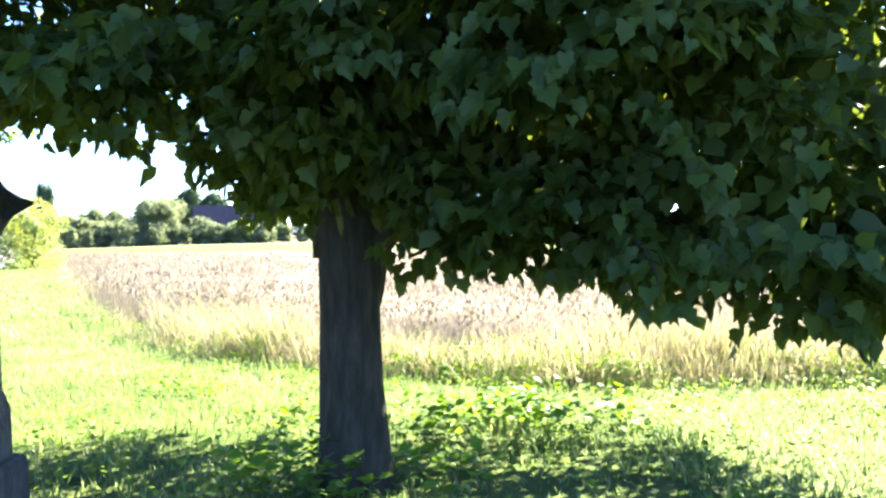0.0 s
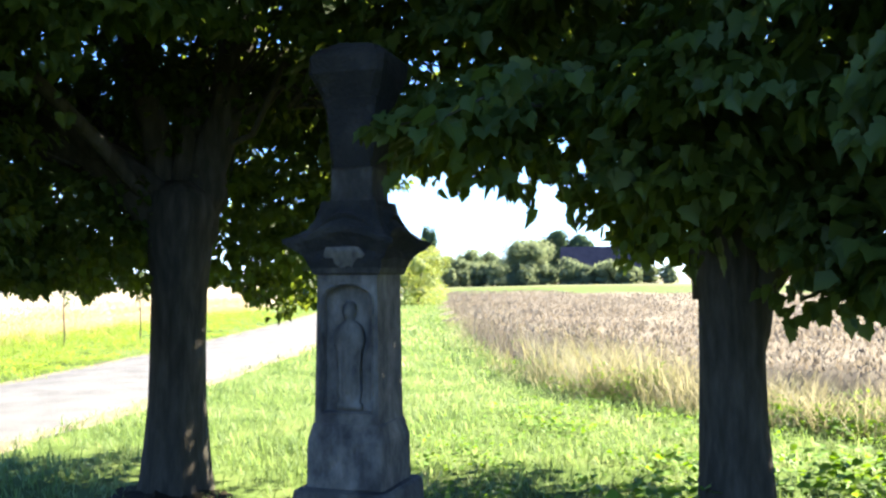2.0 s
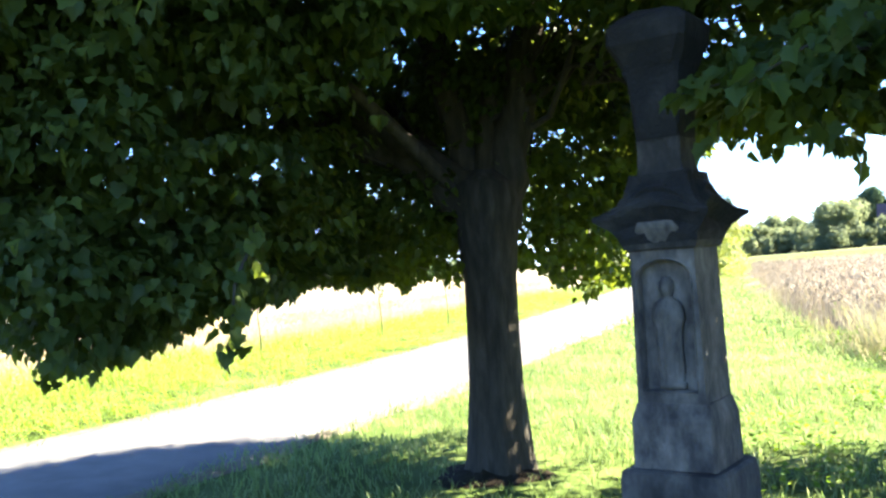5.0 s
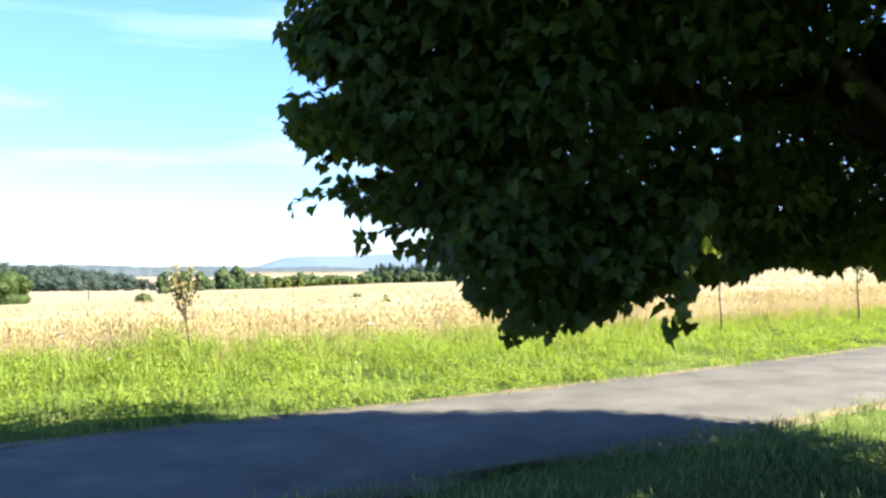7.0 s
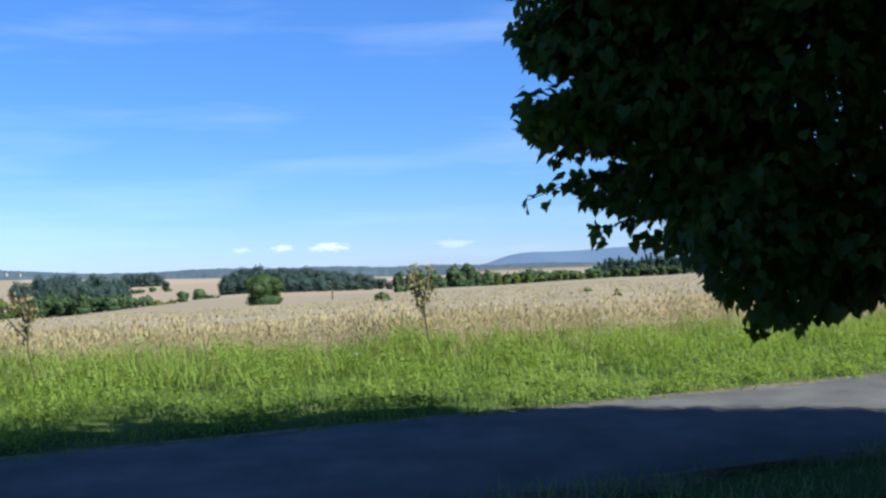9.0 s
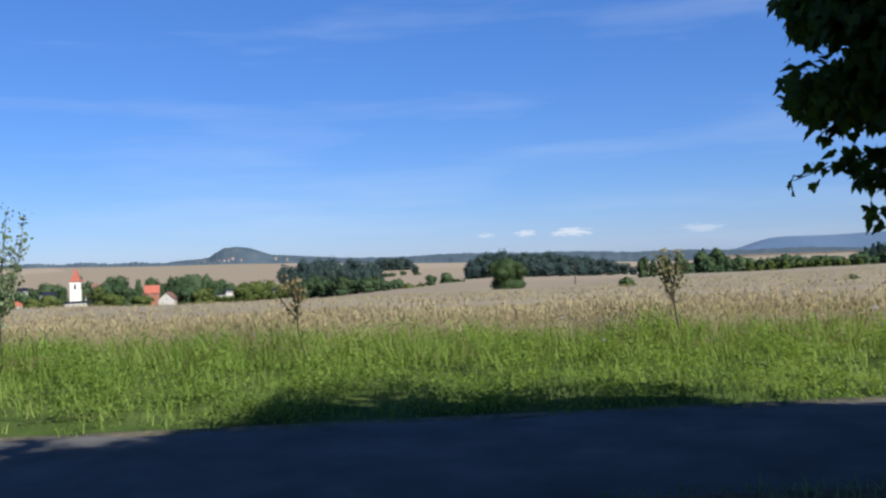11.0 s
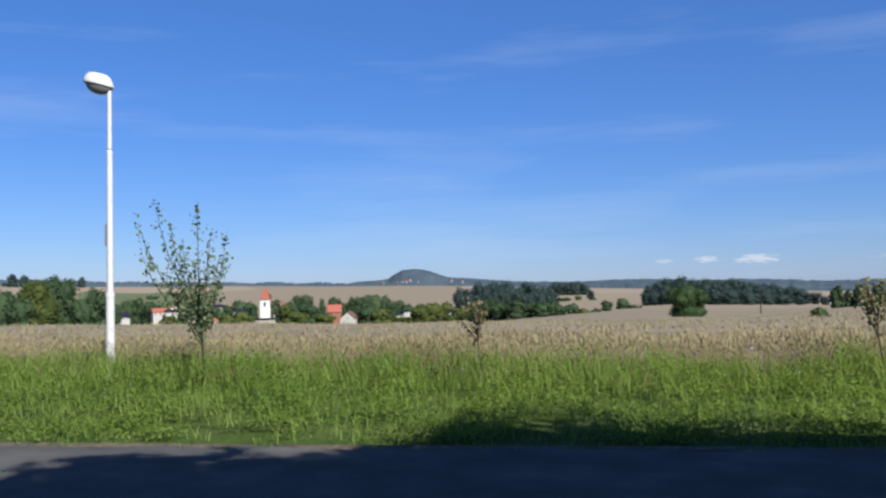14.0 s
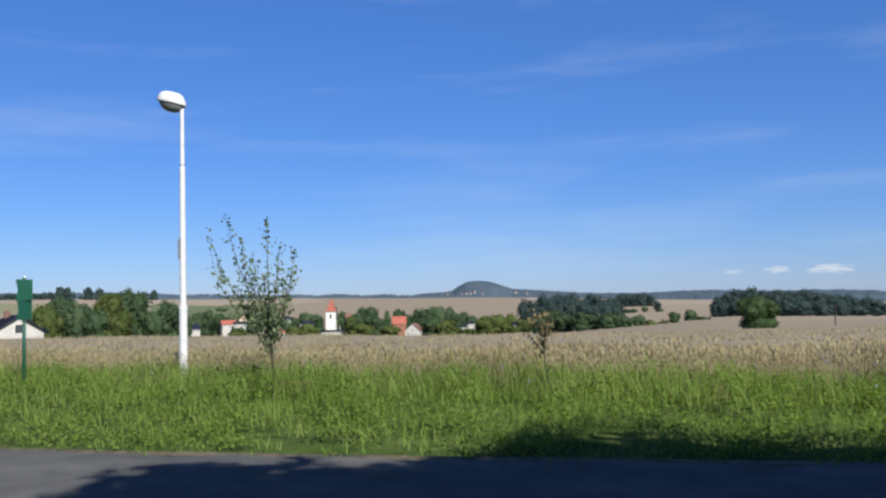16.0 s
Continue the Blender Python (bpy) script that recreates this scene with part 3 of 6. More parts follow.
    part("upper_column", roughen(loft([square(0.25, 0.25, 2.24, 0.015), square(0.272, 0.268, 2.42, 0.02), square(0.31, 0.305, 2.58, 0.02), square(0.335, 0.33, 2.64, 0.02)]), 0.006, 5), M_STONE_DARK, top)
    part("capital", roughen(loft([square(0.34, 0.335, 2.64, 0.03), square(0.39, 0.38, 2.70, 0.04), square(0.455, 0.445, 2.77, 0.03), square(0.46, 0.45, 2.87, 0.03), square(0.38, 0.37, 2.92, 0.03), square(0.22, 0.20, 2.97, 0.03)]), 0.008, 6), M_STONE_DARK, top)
    return top


shrine = build_shrine(pose(-2.62, 4.66, 0.0, 0, 0, 5.0))


# ---- linden trees ----
def lobes_sample(lobes, n, rng, shell=0.62):
    """Points and outward directions in the outer part of overlapping ellipsoids."""
    C = np.array([l[:3] for l in lobes], float)
    R = np.array([l[3:6] for l in lobes], float)
    w = (R[:, 0] * R[:, 1] + R[:, 1] * R[:, 2] + R[:, 0] * R[:, 2])
    w = w / w.sum()
    i = rng.choice(len(lobes), n, p=w)
    d = unit(rng.normal(size=(n, 3)))
    r = rng.uniform(shell ** 2, 1, n) ** 0.5
    r = r + rng.normal(0, 0.03, n)
    p = C[i] + d * R[i] * r[:, None]
    # drop what lies deep inside another lobe
    q = np.linalg.norm((p[:, None] - C[None]) / R[None], axis=2)
    q[np.arange(n), i] = 9
    ok = q.min(1) > 0.5
    nrm = unit(d / R[i])
    return p[ok], nrm[ok]


def leaf_mass(name, lobes, n, size, material, parent, rng, keep, shell, droop, shape):
    """Single leaves in the shell of the lobes."""
    p, nrm = lobes_sample(lobes, n, rng, shell)
    m = len(p)
    tip = unit(nrm * 0.45 + rng.normal(0, 0.45, (m, 3)) + np.array([0, 0, -droop]))
    face = unit(nrm + rng.normal(0, 0.3, (m, 3)) + np.array([0, 0, 0.4]))
    k = keep(p)
    p, tip, face = p[k], tip[k], face[k]
    v, f = spread(*shape, p, frames_of(tip, face), size * rng.uniform(0.55, 1.25, len(p)))
    return np_mesh(name, v, f, material, parent)


def pads(name, lobes, n, per, size, radius, material, parent, rng, keep, top, fine, tier):
    """Leaves on drooping shelves: each shelf is a shallow umbrella at the outside of the crown, its leaves hang over the rim."""
    c, nrm = lobes_sample(lobes, n, rng, 0.72)
    g = np.sin(c[:, 2] * 10.5 + 1.6 * np.sin(c[:, 0] * 1.9) + 1.3 * np.sin(c[:, 1] * 1.6))
    k = np.where(c[:, 2] < top, g > tier + rng.normal(0, 0.3, len(c)), rng.random(len(c)) < 0.45)
    c, nrm = c[k], nrm[k]
    m = len(c)
    axis = unit(nrm * np.array([0.6, 0.6, 0.25]) + np.array([0, 0, 0.75]) + rng.normal(0, 0.2, (m, 3)))
    fr = frames_of(nrm * np.array([1, 1, 0.1]) + rng.normal(0, 0.25, (m, 3)), axis)
    R = radius * rng.uniform(0.6, 1.35, m)
    c = c - nrm * (0.45 * R)[:, None]
    rho = np.sqrt(rng.random((m, per)))
    phi = rng.uniform(0, 2 * math.pi, (m, per))
    radial = fr[:, None, 0] * np.cos(phi)[..., None] + fr[:, None, 1] * np.sin(phi)[..., None]
    o = c[:, None] + radial * (rho * R[:, None])[..., None]
    o = o - np.array([0, 0, 1.0]) * ((0.15 + 0.5 * rho * rho) * 0.6 * R[:, None])[..., None] + rng.normal(0, 0.022, (m, per, 3))
    tip = radial * (0.25 + 0.5 * rho)[..., None] + nrm[:, None] * 0.3 + np.array([0, 0, -0.25]) - np.array([0, 0, 0.5]) * rho[..., None] + rng.normal(0, 0.36, (m, per, 3))
    face = axis[:, None] + radial * (0.6 * rho)[..., None] + rng.normal(0, 0.28, (m, per, 3))
    big = np.repeat(np.where(c[:, 2] > top, 2.1, 1.0), per)
    o, tip, face = o.reshape(-1, 3), unit(tip.reshape(-1, 3)), unit(face.reshape(-1, 3))
    k = keep(o)
    o, tip, face, big = o[k], tip[k], face[k], big[k]
    fr = frames_of(tip, face)
    fr[:, 0] *= rng.uniform(0.7, 1.12, len(o))[:, None]
    fr[:, 2] *= rng.uniform(-0.4, 2.4, len(o))[:, None]
    s = size * big * rng.uniform(0.5, 1.3, len(o))
    near = fine(o) & (big < 1.5)
    v, f = spread(HEART_V, HEART_F, o[near], fr[near], s[near])
    v2, f2 = spread(SMALL_V, SMALL_F, o[~near], fr[~near], s[~near])
    return tagged(np_mesh(name, np.concatenate([v, v2]), np.concatenate([f, f2 + len(v)]), material, parent, smooth=True), kind="stuff")


def limb_path(a, b, sag, rng, n=7, wob=0.06):
    a, b = np.array(a, float), np.array(b, float)
    pts = []
    for i in range(n):
        u = i / (n - 1)
        p = a * (1 - u) + b * u + np.array([0, 0, sag * math.sin(math.pi * u)]) + rng.normal(0, wob, 3) * (0 < u < 1)
        pts.append(p)
    return pts


def bough(a, b, leaf, tree, r):
    """A thin bough that reaches out of the crown, with leaves in two rows."""
    n = int(16 + 48 * np.linalg.norm(b - a))
    path = limb_path(a, b, 0.06, r, 6, 0.02)
    part("bough", tube(path, [0.016, 0.014, 0.011, 0.008, 0.005, 0.003], 5), M_BARK, tree)
    u = r.uniform(0.1, 1.03, n)
    d = unit(b - a)
    side = unit(np.cross(d, np.array([0, 0, 1.0]) + r.normal(0, 0.2, 3)))
    sg = np.where(np.arange(n) % 2, 1.0, -1.0)[:, None]
    o = a + (b - a) * u[:, None] + np.array([0, 0, 0.06]) * np.sin(math.pi * u)[:, None] + side * sg * leaf * 0.5 * (1.2 - u[:, None]) + r.normal(0, 0.035, (n, 3))
    tip = d * 0.5 + side * sg * 0.6 + np.array([0, 0, -0.55]) + r.normal(0, 0.4, (n, 3))
    face = np.array([0, 0, 1.0]) + r.normal(0, 0.5, (n, 3))
    v, f = spread(HEART_V, HEART_F, o, frames_of(tip, face), max(leaf, 0.072) * r.uniform(0.7, 1.25, n))
    tagged(np_mesh("spray", v, f, M_LEAF, tree), kind="stuff")


def clear_core(p):
    """The inside of the second crown stays open over the trail and the shrine."""
    b = np.degrees(np.arctan2(-p[:, 0], p[:, 1]))
    return (b < 22) | (b > 47) | (p[:, 2] > 3.2)


def linden(x, y, base_r, lobes, arms, limbs, shelves, leaf, radius, tier, inside, keep, label, seed, boughs=(), crotch=1.0):
    """A linden with a flared trunk, knobbly arms that were often cut back, shoots on them and a crown of leafy shelves."""
    r = np.random.default_rng(seed)
    tree = new("linden_tree")
    tree.location = (x, y, 0)
    tagged(tree, label, "tree")
    zs = [-0.15, 0.0, 0.12, 0.35, 0.7, 1.1, 1.5, 1.9, 2.1, 2.25, 2.35]
    rs = [1.5, 1.32, 1.20, 1.10, 1.04, 1.0, 1.0, 1.08 * crotch, 1.10 * crotch ** 2, 1.0 * crotch ** 2, 0.5]
    ph = r.uniform(0, 6, 4)
    def flute(an, i):
        w = 0.035 if i > 3 else 0.12
        return 1 + w * math.sin(4 * an + ph[0]) + 0.6 * w * math.sin(7 * an + ph[1] + i * 0.2) + 0.018 * math.sin(13 * an + i)
    lean = r.normal(0, 0.008, 2)
    part("trunk", tube([(lean[0] * z * 2, lean[1] * z * 2, z) for z in zs], [base_r * k for k in rs], 28, flute), M_BARK, tree, smooth=True)
    # arms: thick, with swollen heads
    for pts, radii, shoots, fan in arms:
        pts = [np.array(p, float) for p in pts]
        fine, rad = [], []
        for i in range(len(pts) - 1):
            for u in (0.0, 0.34, 0.67):
                fine.append(pts[i] * (1 - u) + pts[i + 1] * u + r.normal(0, 0.012, 3) * (i + u > 0))
                rad.append((radii[i] * (1 - u) + radii[i + 1] * u) * r.uniform(0.94, 1.08))
        fine += [pts[-1], pts[-1] + (pts[-1] - pts[-2]) * 0.12]
        rad += [radii[-1], radii[-1] * 0.45]
        def knob(an, i):
            return 1 + 0.07 * math.sin(3 * an + i) + 0.05 * math.sin(5 * an - 1.7 * i)
        arm = part("limb", tube(fine, rad, 16, knob), M_BARK, tree, smooth=True)
        fan = np.array(fan, float)
        for k in range(shoots):
            s = fine[int(r.integers(len(fine) // 2, len(fine)))] + r.normal(0, 0.05, 3)
            d = unit(fan + r.normal(0, 0.55, 3) + np.array([0, 0, 0.35]))
            e = s + d * r.uniform(0.6, 1.7)
            part("shoot", tube(limb_path(s, e, -0.06, r, 5, 0.03), [0.019, 0.016, 0.013, 0.009, 0.004], 5), M_BARK, arm)
    for a, b, r0 in limbs:
        path = limb_path(a, b, 0.25, r)
        stem = part("limb", tube(path, [r0 * (1 - 0.75 * i / (len(path) - 1)) for i in range(len(path))], 10), M_BARK, tree, smooth=True)
        for k in range(8):
            u = r.uniform(0.3, 1)
            s = np.array(a) * (1 - u) + np.array(b) * u + np.array([0, 0, 0.25 * math.sin(math.pi * u)])
            e = s + unit(np.array(b) - np.array(a) + r.normal(0, 1.0, 3)) * r.uniform(0.5, 1.1)
            part("twig", tube(limb_path(s, e, 0.1, r, 4, 0.05), [0.020, 0.016, 0.011, 0.005], 5), M_BARK, stem)
    rel = [(l[0] - x, l[1] - y, *l[2:]) for l in lobes]
    off = np.array([x, y, 0])
    pads("crown", rel, shelves, 44, leaf, radius, M_LEAF, tree, r, lambda p: keep(p + off), 4.6, lambda p: np.hypot(p[:, 0] + x, p[:, 1] + y) < 5.6, tier)
    small = [(*l[:3], l[3] * 0.64, l[4] * 0.64, l[5] * 0.64) for l in rel]
    inner = leaf_mass("inner_leaves", small, inside, leaf * 1.35, M_LEAF, tree, r, lambda p: keep(p + off + np.array([0, 0, -0.12])) & clear_core(p + off), 0.3, 0.6, (SMALL_V, SMALL_F))
    tagged(inner, kind="stuff")
    for a, b in boughs:
        bough(np.array(a) - off, np.array(b) - off, leaf, tree, r)
    return tree


T1 = (-0.66, 5.95)
T2 = (-4.65, 5.55)
# lobe (0.2, 3.8, 4.3): unseen overhang added only to shade the leaves below
lobes_1 = [(0.3, 6.4, 5.4, 3.2, 3.0, 3.4), (1.2, 5.4, 2.75, 1.8, 1.4, 1.5), (3.3, 6.0, 2.7, 1.9, 1.8, 1.5), (-0.3, 5.1, 3.6, 1.7, 1.2, 1.5), (2.3, 4.8, 2.55, 1.6, 1.3, 1.5),
           (-2.0, 6.3, 3.3, 1.3, 1.4, 1.2), (-2.5, 5.7, 3.1, 0.9, 0.9, 0.85), (-2.45, 8.4, 4.05, 1.35, 1.4, 1.3), (2.4, 8.2, 3.2, 2.2, 1.8, 1.5), (0.75, 6.3, 8.0, 2.45, 2.3, 2.2), (-1.2, 6.25, 1.95, 0.45, 0.45, 0.4), (-0.3, 5.3, 2.25, 0.7, 0.5, 0.6), (0.5, 5.3, 2.25, 0.9, 0.8, 0.9), (1.6, 4.8, 2.1, 1.1, 0.9, 1.0), (-0.25, 4.7, 2.75, 1.0, 0.7, 0.75), (0.6, 4.4, 2.7, 1.0, 0.7, 0.8), (-1.6, 5.9, 2.75, 0.7, 0.7, 0.6), (0.0, 5.0, 1.78, 0.5, 0.5, 0.5), (0.7, 4.9, 1.75, 0.7, 0.6, 0.55), (-0.3, 8.9, 2.9, 1.3, 1.2, 1.0), (-0.2, 5.3, 1.85, 0.3, 0.3, 0.35), (0.2, 3.8, 4.3, 1.6, 1.2, 1.2), (1.05, 4.25, 8.7, 1.5, 1.4, 1.3), (-2.1, 6.5, 7.6, 1.7, 1.6, 2.0), (1.7, 4.5, 1.6, 0.9, 0.7, 0.6), (2.5, 4.8, 1.6, 0.9, 0.8, 0.6), (-1.05, 6.0, 2.2, 0.6, 0.6, 0.6), (-0.9, 5.2, 2.4, 0.7, 0.6, 0.6), (-1.9, 5.0, 2.5, 0.6, 0.5, 0.42), (-2.3, 5.3, 2.7, 0.7, 0.6, 0.5)]
lobes_2 = [(-4.4, 4.85, 4.2, 2.4, 2.5, 1.6), (-5.3, 2.9, 2.8, 1.3, 1.6, 1.6), (-5.5, 2.0, 2.6, 0.8, 0.9, 0.8), (-6.2, 3.5, 2.55, 1.0, 1.3, 1.2), (-4.6, 3.2, 4.0, 2.0, 2.0, 1.35), (-5.1, 2.5, 3.7, 1.25, 1.6, 1.05),
           (-5.2, 6.8, 2.55, 1.4, 1.4, 1.3), (-4.7, 7.7, 2.65, 1.1, 1.2, 1.5), (-6.15, 6.1, 2.35, 0.95, 1.05, 1.1), (-6.35, 4.7, 2.55, 0.95, 1.5, 1.2), (-5.2, 1.85, 3.1, 0.8, 0.95, 0.8), (-4.9, 7.4, 2.8, 1.25, 1.1, 1.1), (-4.1, 5.5, 4.85, 1.65, 1.45, 0.9), (-5.4, 2.6, 1.75, 0.9, 0.9, 0.55), (-5.7, 3.6, 1.7, 0.9, 1.0, 0.5), (-6.0, 4.6, 1.8, 0.8, 1.0, 0.5),
           (-5.55, 1.2, 2.45, 0.7, 0.65, 0.32), (-5.7, 1.75, 1.97, 0.55, 0.5, 0.18), (-5.3, 1.5, 3.0, 0.6, 0.6, 0.4), (-3.5, 5.8, 3.6, 0.5, 0.5, 0.35), (-5.4, 5.2, 2.15, 0.9, 0.8, 0.6), (-5.2, 5.9, 3.25, 0.9, 0.9, 0.55), (-4.6, 6.6, 3.3, 0.9, 0.8, 0.5)]
# uneven top of the crown, added out of view to roughen its shadow
bumps = np.random.default_rng(5)
for k_ in range(34):
    e_ = unit(bumps.normal(size=3) * np.array([1, 1, 0.7]))
    c_ = np.array(lobes_2[0][:3]) + e_ * np.array(lobes_2[0][3:]) if k_ % 3 else np.array(lobes_2[12][:3]) + e_ * np.array(lobes_2[12][3:])
    if c_[2] > 4.3 and c_[1] > 4.2:
        r_ = bumps.uniform(0.25, 0.5)
        lobes_2.append((*c_, r_, r_, r_ * 0.8))


def polar(p):
    return np.hypot(p[:, 0], p[:, 1]), np.degrees(np.arctan2(-p[:, 0], p[:, 1]))


def clear_1(p):
    """The crown hangs low to the east and has been lifted over the path to the west."""
    d, b = polar(p)
    low = np.interp(b, [-30, -14, -10, 5, 8, 10, 11, 12, 14, 15.5, 18], [-0.115, -0.105, -0.058, -0.042, -0.02, -0.012, 0.012, 0.022, 0.05, 0.072, 0.085])
    low = low + 0.010 * np.sin(b * 1.9) + 0.008 * np.sin(b * 4.3 + d * 2)
    el = (p[:, 2] - 1.6) / d
    hole = (b > 14) & (b < 22) & (el > 0.08) & (el < 0.17) & (np.sin(b * 2.6) * np.sin(el * 95 + b) > 0.1)
    return (p[:, 2] > 1.6 + low * d) & (d > 2.6) & ~hole


EDGE_EL = [-0.08, -0.071, -0.049, -0.018, -0.005, 0.009, 0.015, 0.022, 0.030, 0.039, 0.046, 0.052, 0.066, 0.078, 0.090, 0.102, 0.113, 0.125, 0.14, 0.165, 0.178, 0.186, 0.196, 0.211, 0.24, 0.29, 0.35, 0.6]
EDGE_B = [64, 65.5, 68.4, 69.0, 70.6, 71.3, 73.2, 73.2, 71.2, 71.3, 72.5, 75.2, 76.6, 75.8, 73.2, 73.2, 75.8, 78.4, 79.8, 79.5, 76.4, 75.9, 77.9, 79.0, 79.8, 79.8, 81, 90]


def clear_2(p):
    """The crown is open towards the shrine, where it was cut back."""
    d, b = polar(p)
    low = np.interp(b, [30, 32, 33, 33.4, 33.9, 34.4, 34.8, 35.8, 36.5, 40.9, 42, 43.2, 44.5, 45, 45.7, 47.1, 47.9, 49, 51.3, 53, 55, 57, 59, 61, 64, 66, 68.5, 69],
                    [-0.022, -0.028, -0.028, -0.045, -0.052, -0.045, -0.022, -0.028, -0.003, -0.003, -0.021, -0.003, -0.013, -0.021, -0.004, -0.009, -0.018, -0.007, -0.005, -0.018, -0.020, -0.03, -0.045, -0.06, -0.078, -0.072, -0.05, -1])
    el = (p[:, 2] - 1.6) / d
    # southern outline: four tiers of boughs with gaps between them
    edge = np.interp(el, EDGE_EL, EDGE_B) - 0.25 + 0.35 * np.sin(el * 160)
    low = np.where(b < edge, low, 9)
    return (p[:, 2] > 1.1) & (d > 2.4) & ((b < 30) | (p[:, 2] > 1.6 + low * d)) & ~((b < 46) & (d < 7.0) & (p[:, 2] < 1.6 + 0.26 * d)) & ~((b < 30) & (p[:, 2] < 1.6 + 0.10 * d))


ARMS_1 = [([(0.05, 0, 1.15), (0.14, -0.01, 1.55), (0.33, -0.03, 1.95), (0.75, -0.1, 2.75), (1.3, -0.1, 3.7)], [0.14, 0.13, 0.115, 0.10, 0.08], 16, (0.6, 0, 0.6)),
          ([(-0.03, 0, 1.5), (-0.07, 0.02, 2.1), (-0.25, 0.1, 2.9), (-0.6, 0.3, 4.0)], [0.20, 0.17, 0.13, 0.09], 16, (-0.5, 0, 0.8))]
ARMS_2 = [([(0, 0, 1.85), (-0.10, -0.08, 2.14), (-0.31, -0.26, 2.40), (-0.58, -0.48, 2.58), (-0.84, -0.70, 2.68)], [0.20, 0.19, 0.165, 0.145, 0.115], 46, (-0.7, -0.55, 0.55)),
          ([(0.03, 0.02, 1.85), (0.15, 0.13, 2.28), (0.25, 0.21, 2.8), (0.33, 0.27, 3.4), (0.42, 0.34, 3.95)], [0.18, 0.155, 0.13, 0.12, 0.10], 30, (0.35, 0.2, 0.8)),
          ([(-0.05, 0.05, 2.0), (-0.22, 0.0, 2.7), (-0.30, -0.12, 3.4), (-0.42, -0.3, 4.1)], [0.13, 0.11, 0.11, 0.09], 40, (-0.2, -0.2, 1.0)),
          ([(-0.30, -0.26, 2.40), (-0.62, -0.72, 2.86), (-0.85, -1.05, 3.2)], [0.12, 0.10, 0.10], 30, (-0.3, -0.6, 0.8))]
tree_1 = linden(*T1, 0.205, lobes_1, ARMS_1, [((0, 0, 2.1), (0.4, 0.6, 6.5), 0.14), ((0, 0, 1.9), (0.9, -0.9, 3.0), 0.07), ((0, 0, 2.0), (2.6, 0.8, 3.6), 0.09)],
                5000, 0.088, 0.36, 0.08, 14000, clear_1, "old linden with dark trunk and low dense crown in the meadow", 11,
                [((-1.2, 4.3, 2.62), (-1.62, 3.4, 2.24)), ((-1.6, 5.0, 2.6), (-2.25, 4.12, 2.38)), ((0.8, 4.6, 1.7), (0.9, 3.9, 1.30)), ((2.0, 4.6, 1.5), (1.75, 4.0, 1.13))])
tree_2 = linden(*T2, 0.198, lobes_2, ARMS_2, [((0, 0, 2.1), (-0.3, 0.9, 5.2), 0.11), ((0, 0, 1.95), (-0.4, -2.4, 3.3), 0.07), ((0.1, 0.1, 2.7), (1.5, 0.5, 3.2), 0.045), ((0.1, 0.1, 2.5), (1.5, 0.2, 2.75), 0.035),
                ((-0.1, 0, 2.1), (-2.0, -0.9, 3.0), 0.06), ((-0.05, 0, 2.1), (-1.9, 0.3, 3.4), 0.07)],
                5400, 0.067, 0.33, -0.6, 17000, clear_2, "linden with forked trunk and low spreading crown beside the lane", 12,
                [((-5.6, 3.0, 2.4), (-5.97, 1.15, 1.98)), ((-5.0, 2.2, 3.0), (-5.05, 1.02, 2.78)), ((-5.4, 2.4, 2.8), (-5.75, 1.25, 2.52)), ((-5.8, 3.0, 2.1), (-6.05, 1.6, 1.74)), ((-4.2, 3.0, 1.9), (-3.98, 2.62, 1.28)), ((-4.9, 2.0, 3.4), (-4.95, 1.15, 3.2)), ((-5.6, 2.2, 2.3), (-5.9, 1.3, 2.25)), ((-5.6, 3.2, 1.7), (-5.75, 2.5, 1.12))], 1.09)

# ---- grass ----
def lawn(x, y):
    s = road_side(x, y)
    bare = np.hypot((x - T2[0] + 0.02) / 1.25, y - T2[1] + 0.12) < 0.27 + 0.05 * np.sin(5 * np.arctan2(y - T2[1], x - T2[0]))
    return (s < -1.5 + 0.07 * np.sin(y * 3) + 0.05 * np.sin(y * 7.7)) & (north_depth(x, y) < 0.8) & ~bare


def build_bare_soil(at):
    """A low uneven collar of earth and old leaves."""
    bm = bmesh.new()
    r = np.random.default_rng(77)
    n, rings = 40, []
    for k, z in ((0.16, 0.05), (0.24, 0.04), (0.31, 0.025), (0.38, 0.004), (0.46, -0.04)):
        rings.append([bm.verts.new((1.2 * k * math.cos(t) * (1 + 0.10 * math.sin(5 * t) + r.normal(0, 0.02)), k * math.sin(t) * (1 + 0.10 * math.sin(3 * t + 1)), z + r.normal(0, 0.008))) for t in np.linspace(0, 2 * math.pi, n, endpoint=False)])
    for p, q in zip(rings, rings[1:]):
        for i in range(n):
            bm.faces.new((p[i], q[i], q[(i + 1) % n], p[(i + 1) % n]))
    soil = part("bare_soil", bm, M_EARTH, smooth=True)
    soil.location = at
    return tagged(soil, "dark bare earth and leaf litter round the linden's foot", "soil", kind="structure")


M_EARTH = ramp_mat("dark_earth", [(0.3, (0.012, 0.010, 0.007)), (0.55, (0.022, 0.018, 0.011)), (0.8, (0.045, 0.034, 0.021))], scale=14, rough=1.0, bump=0.9, bump_scale=50, detail=10, spec=0.05)
build_bare_soil((T2[0] - 0.02, T2[1] - 0.08, 0))


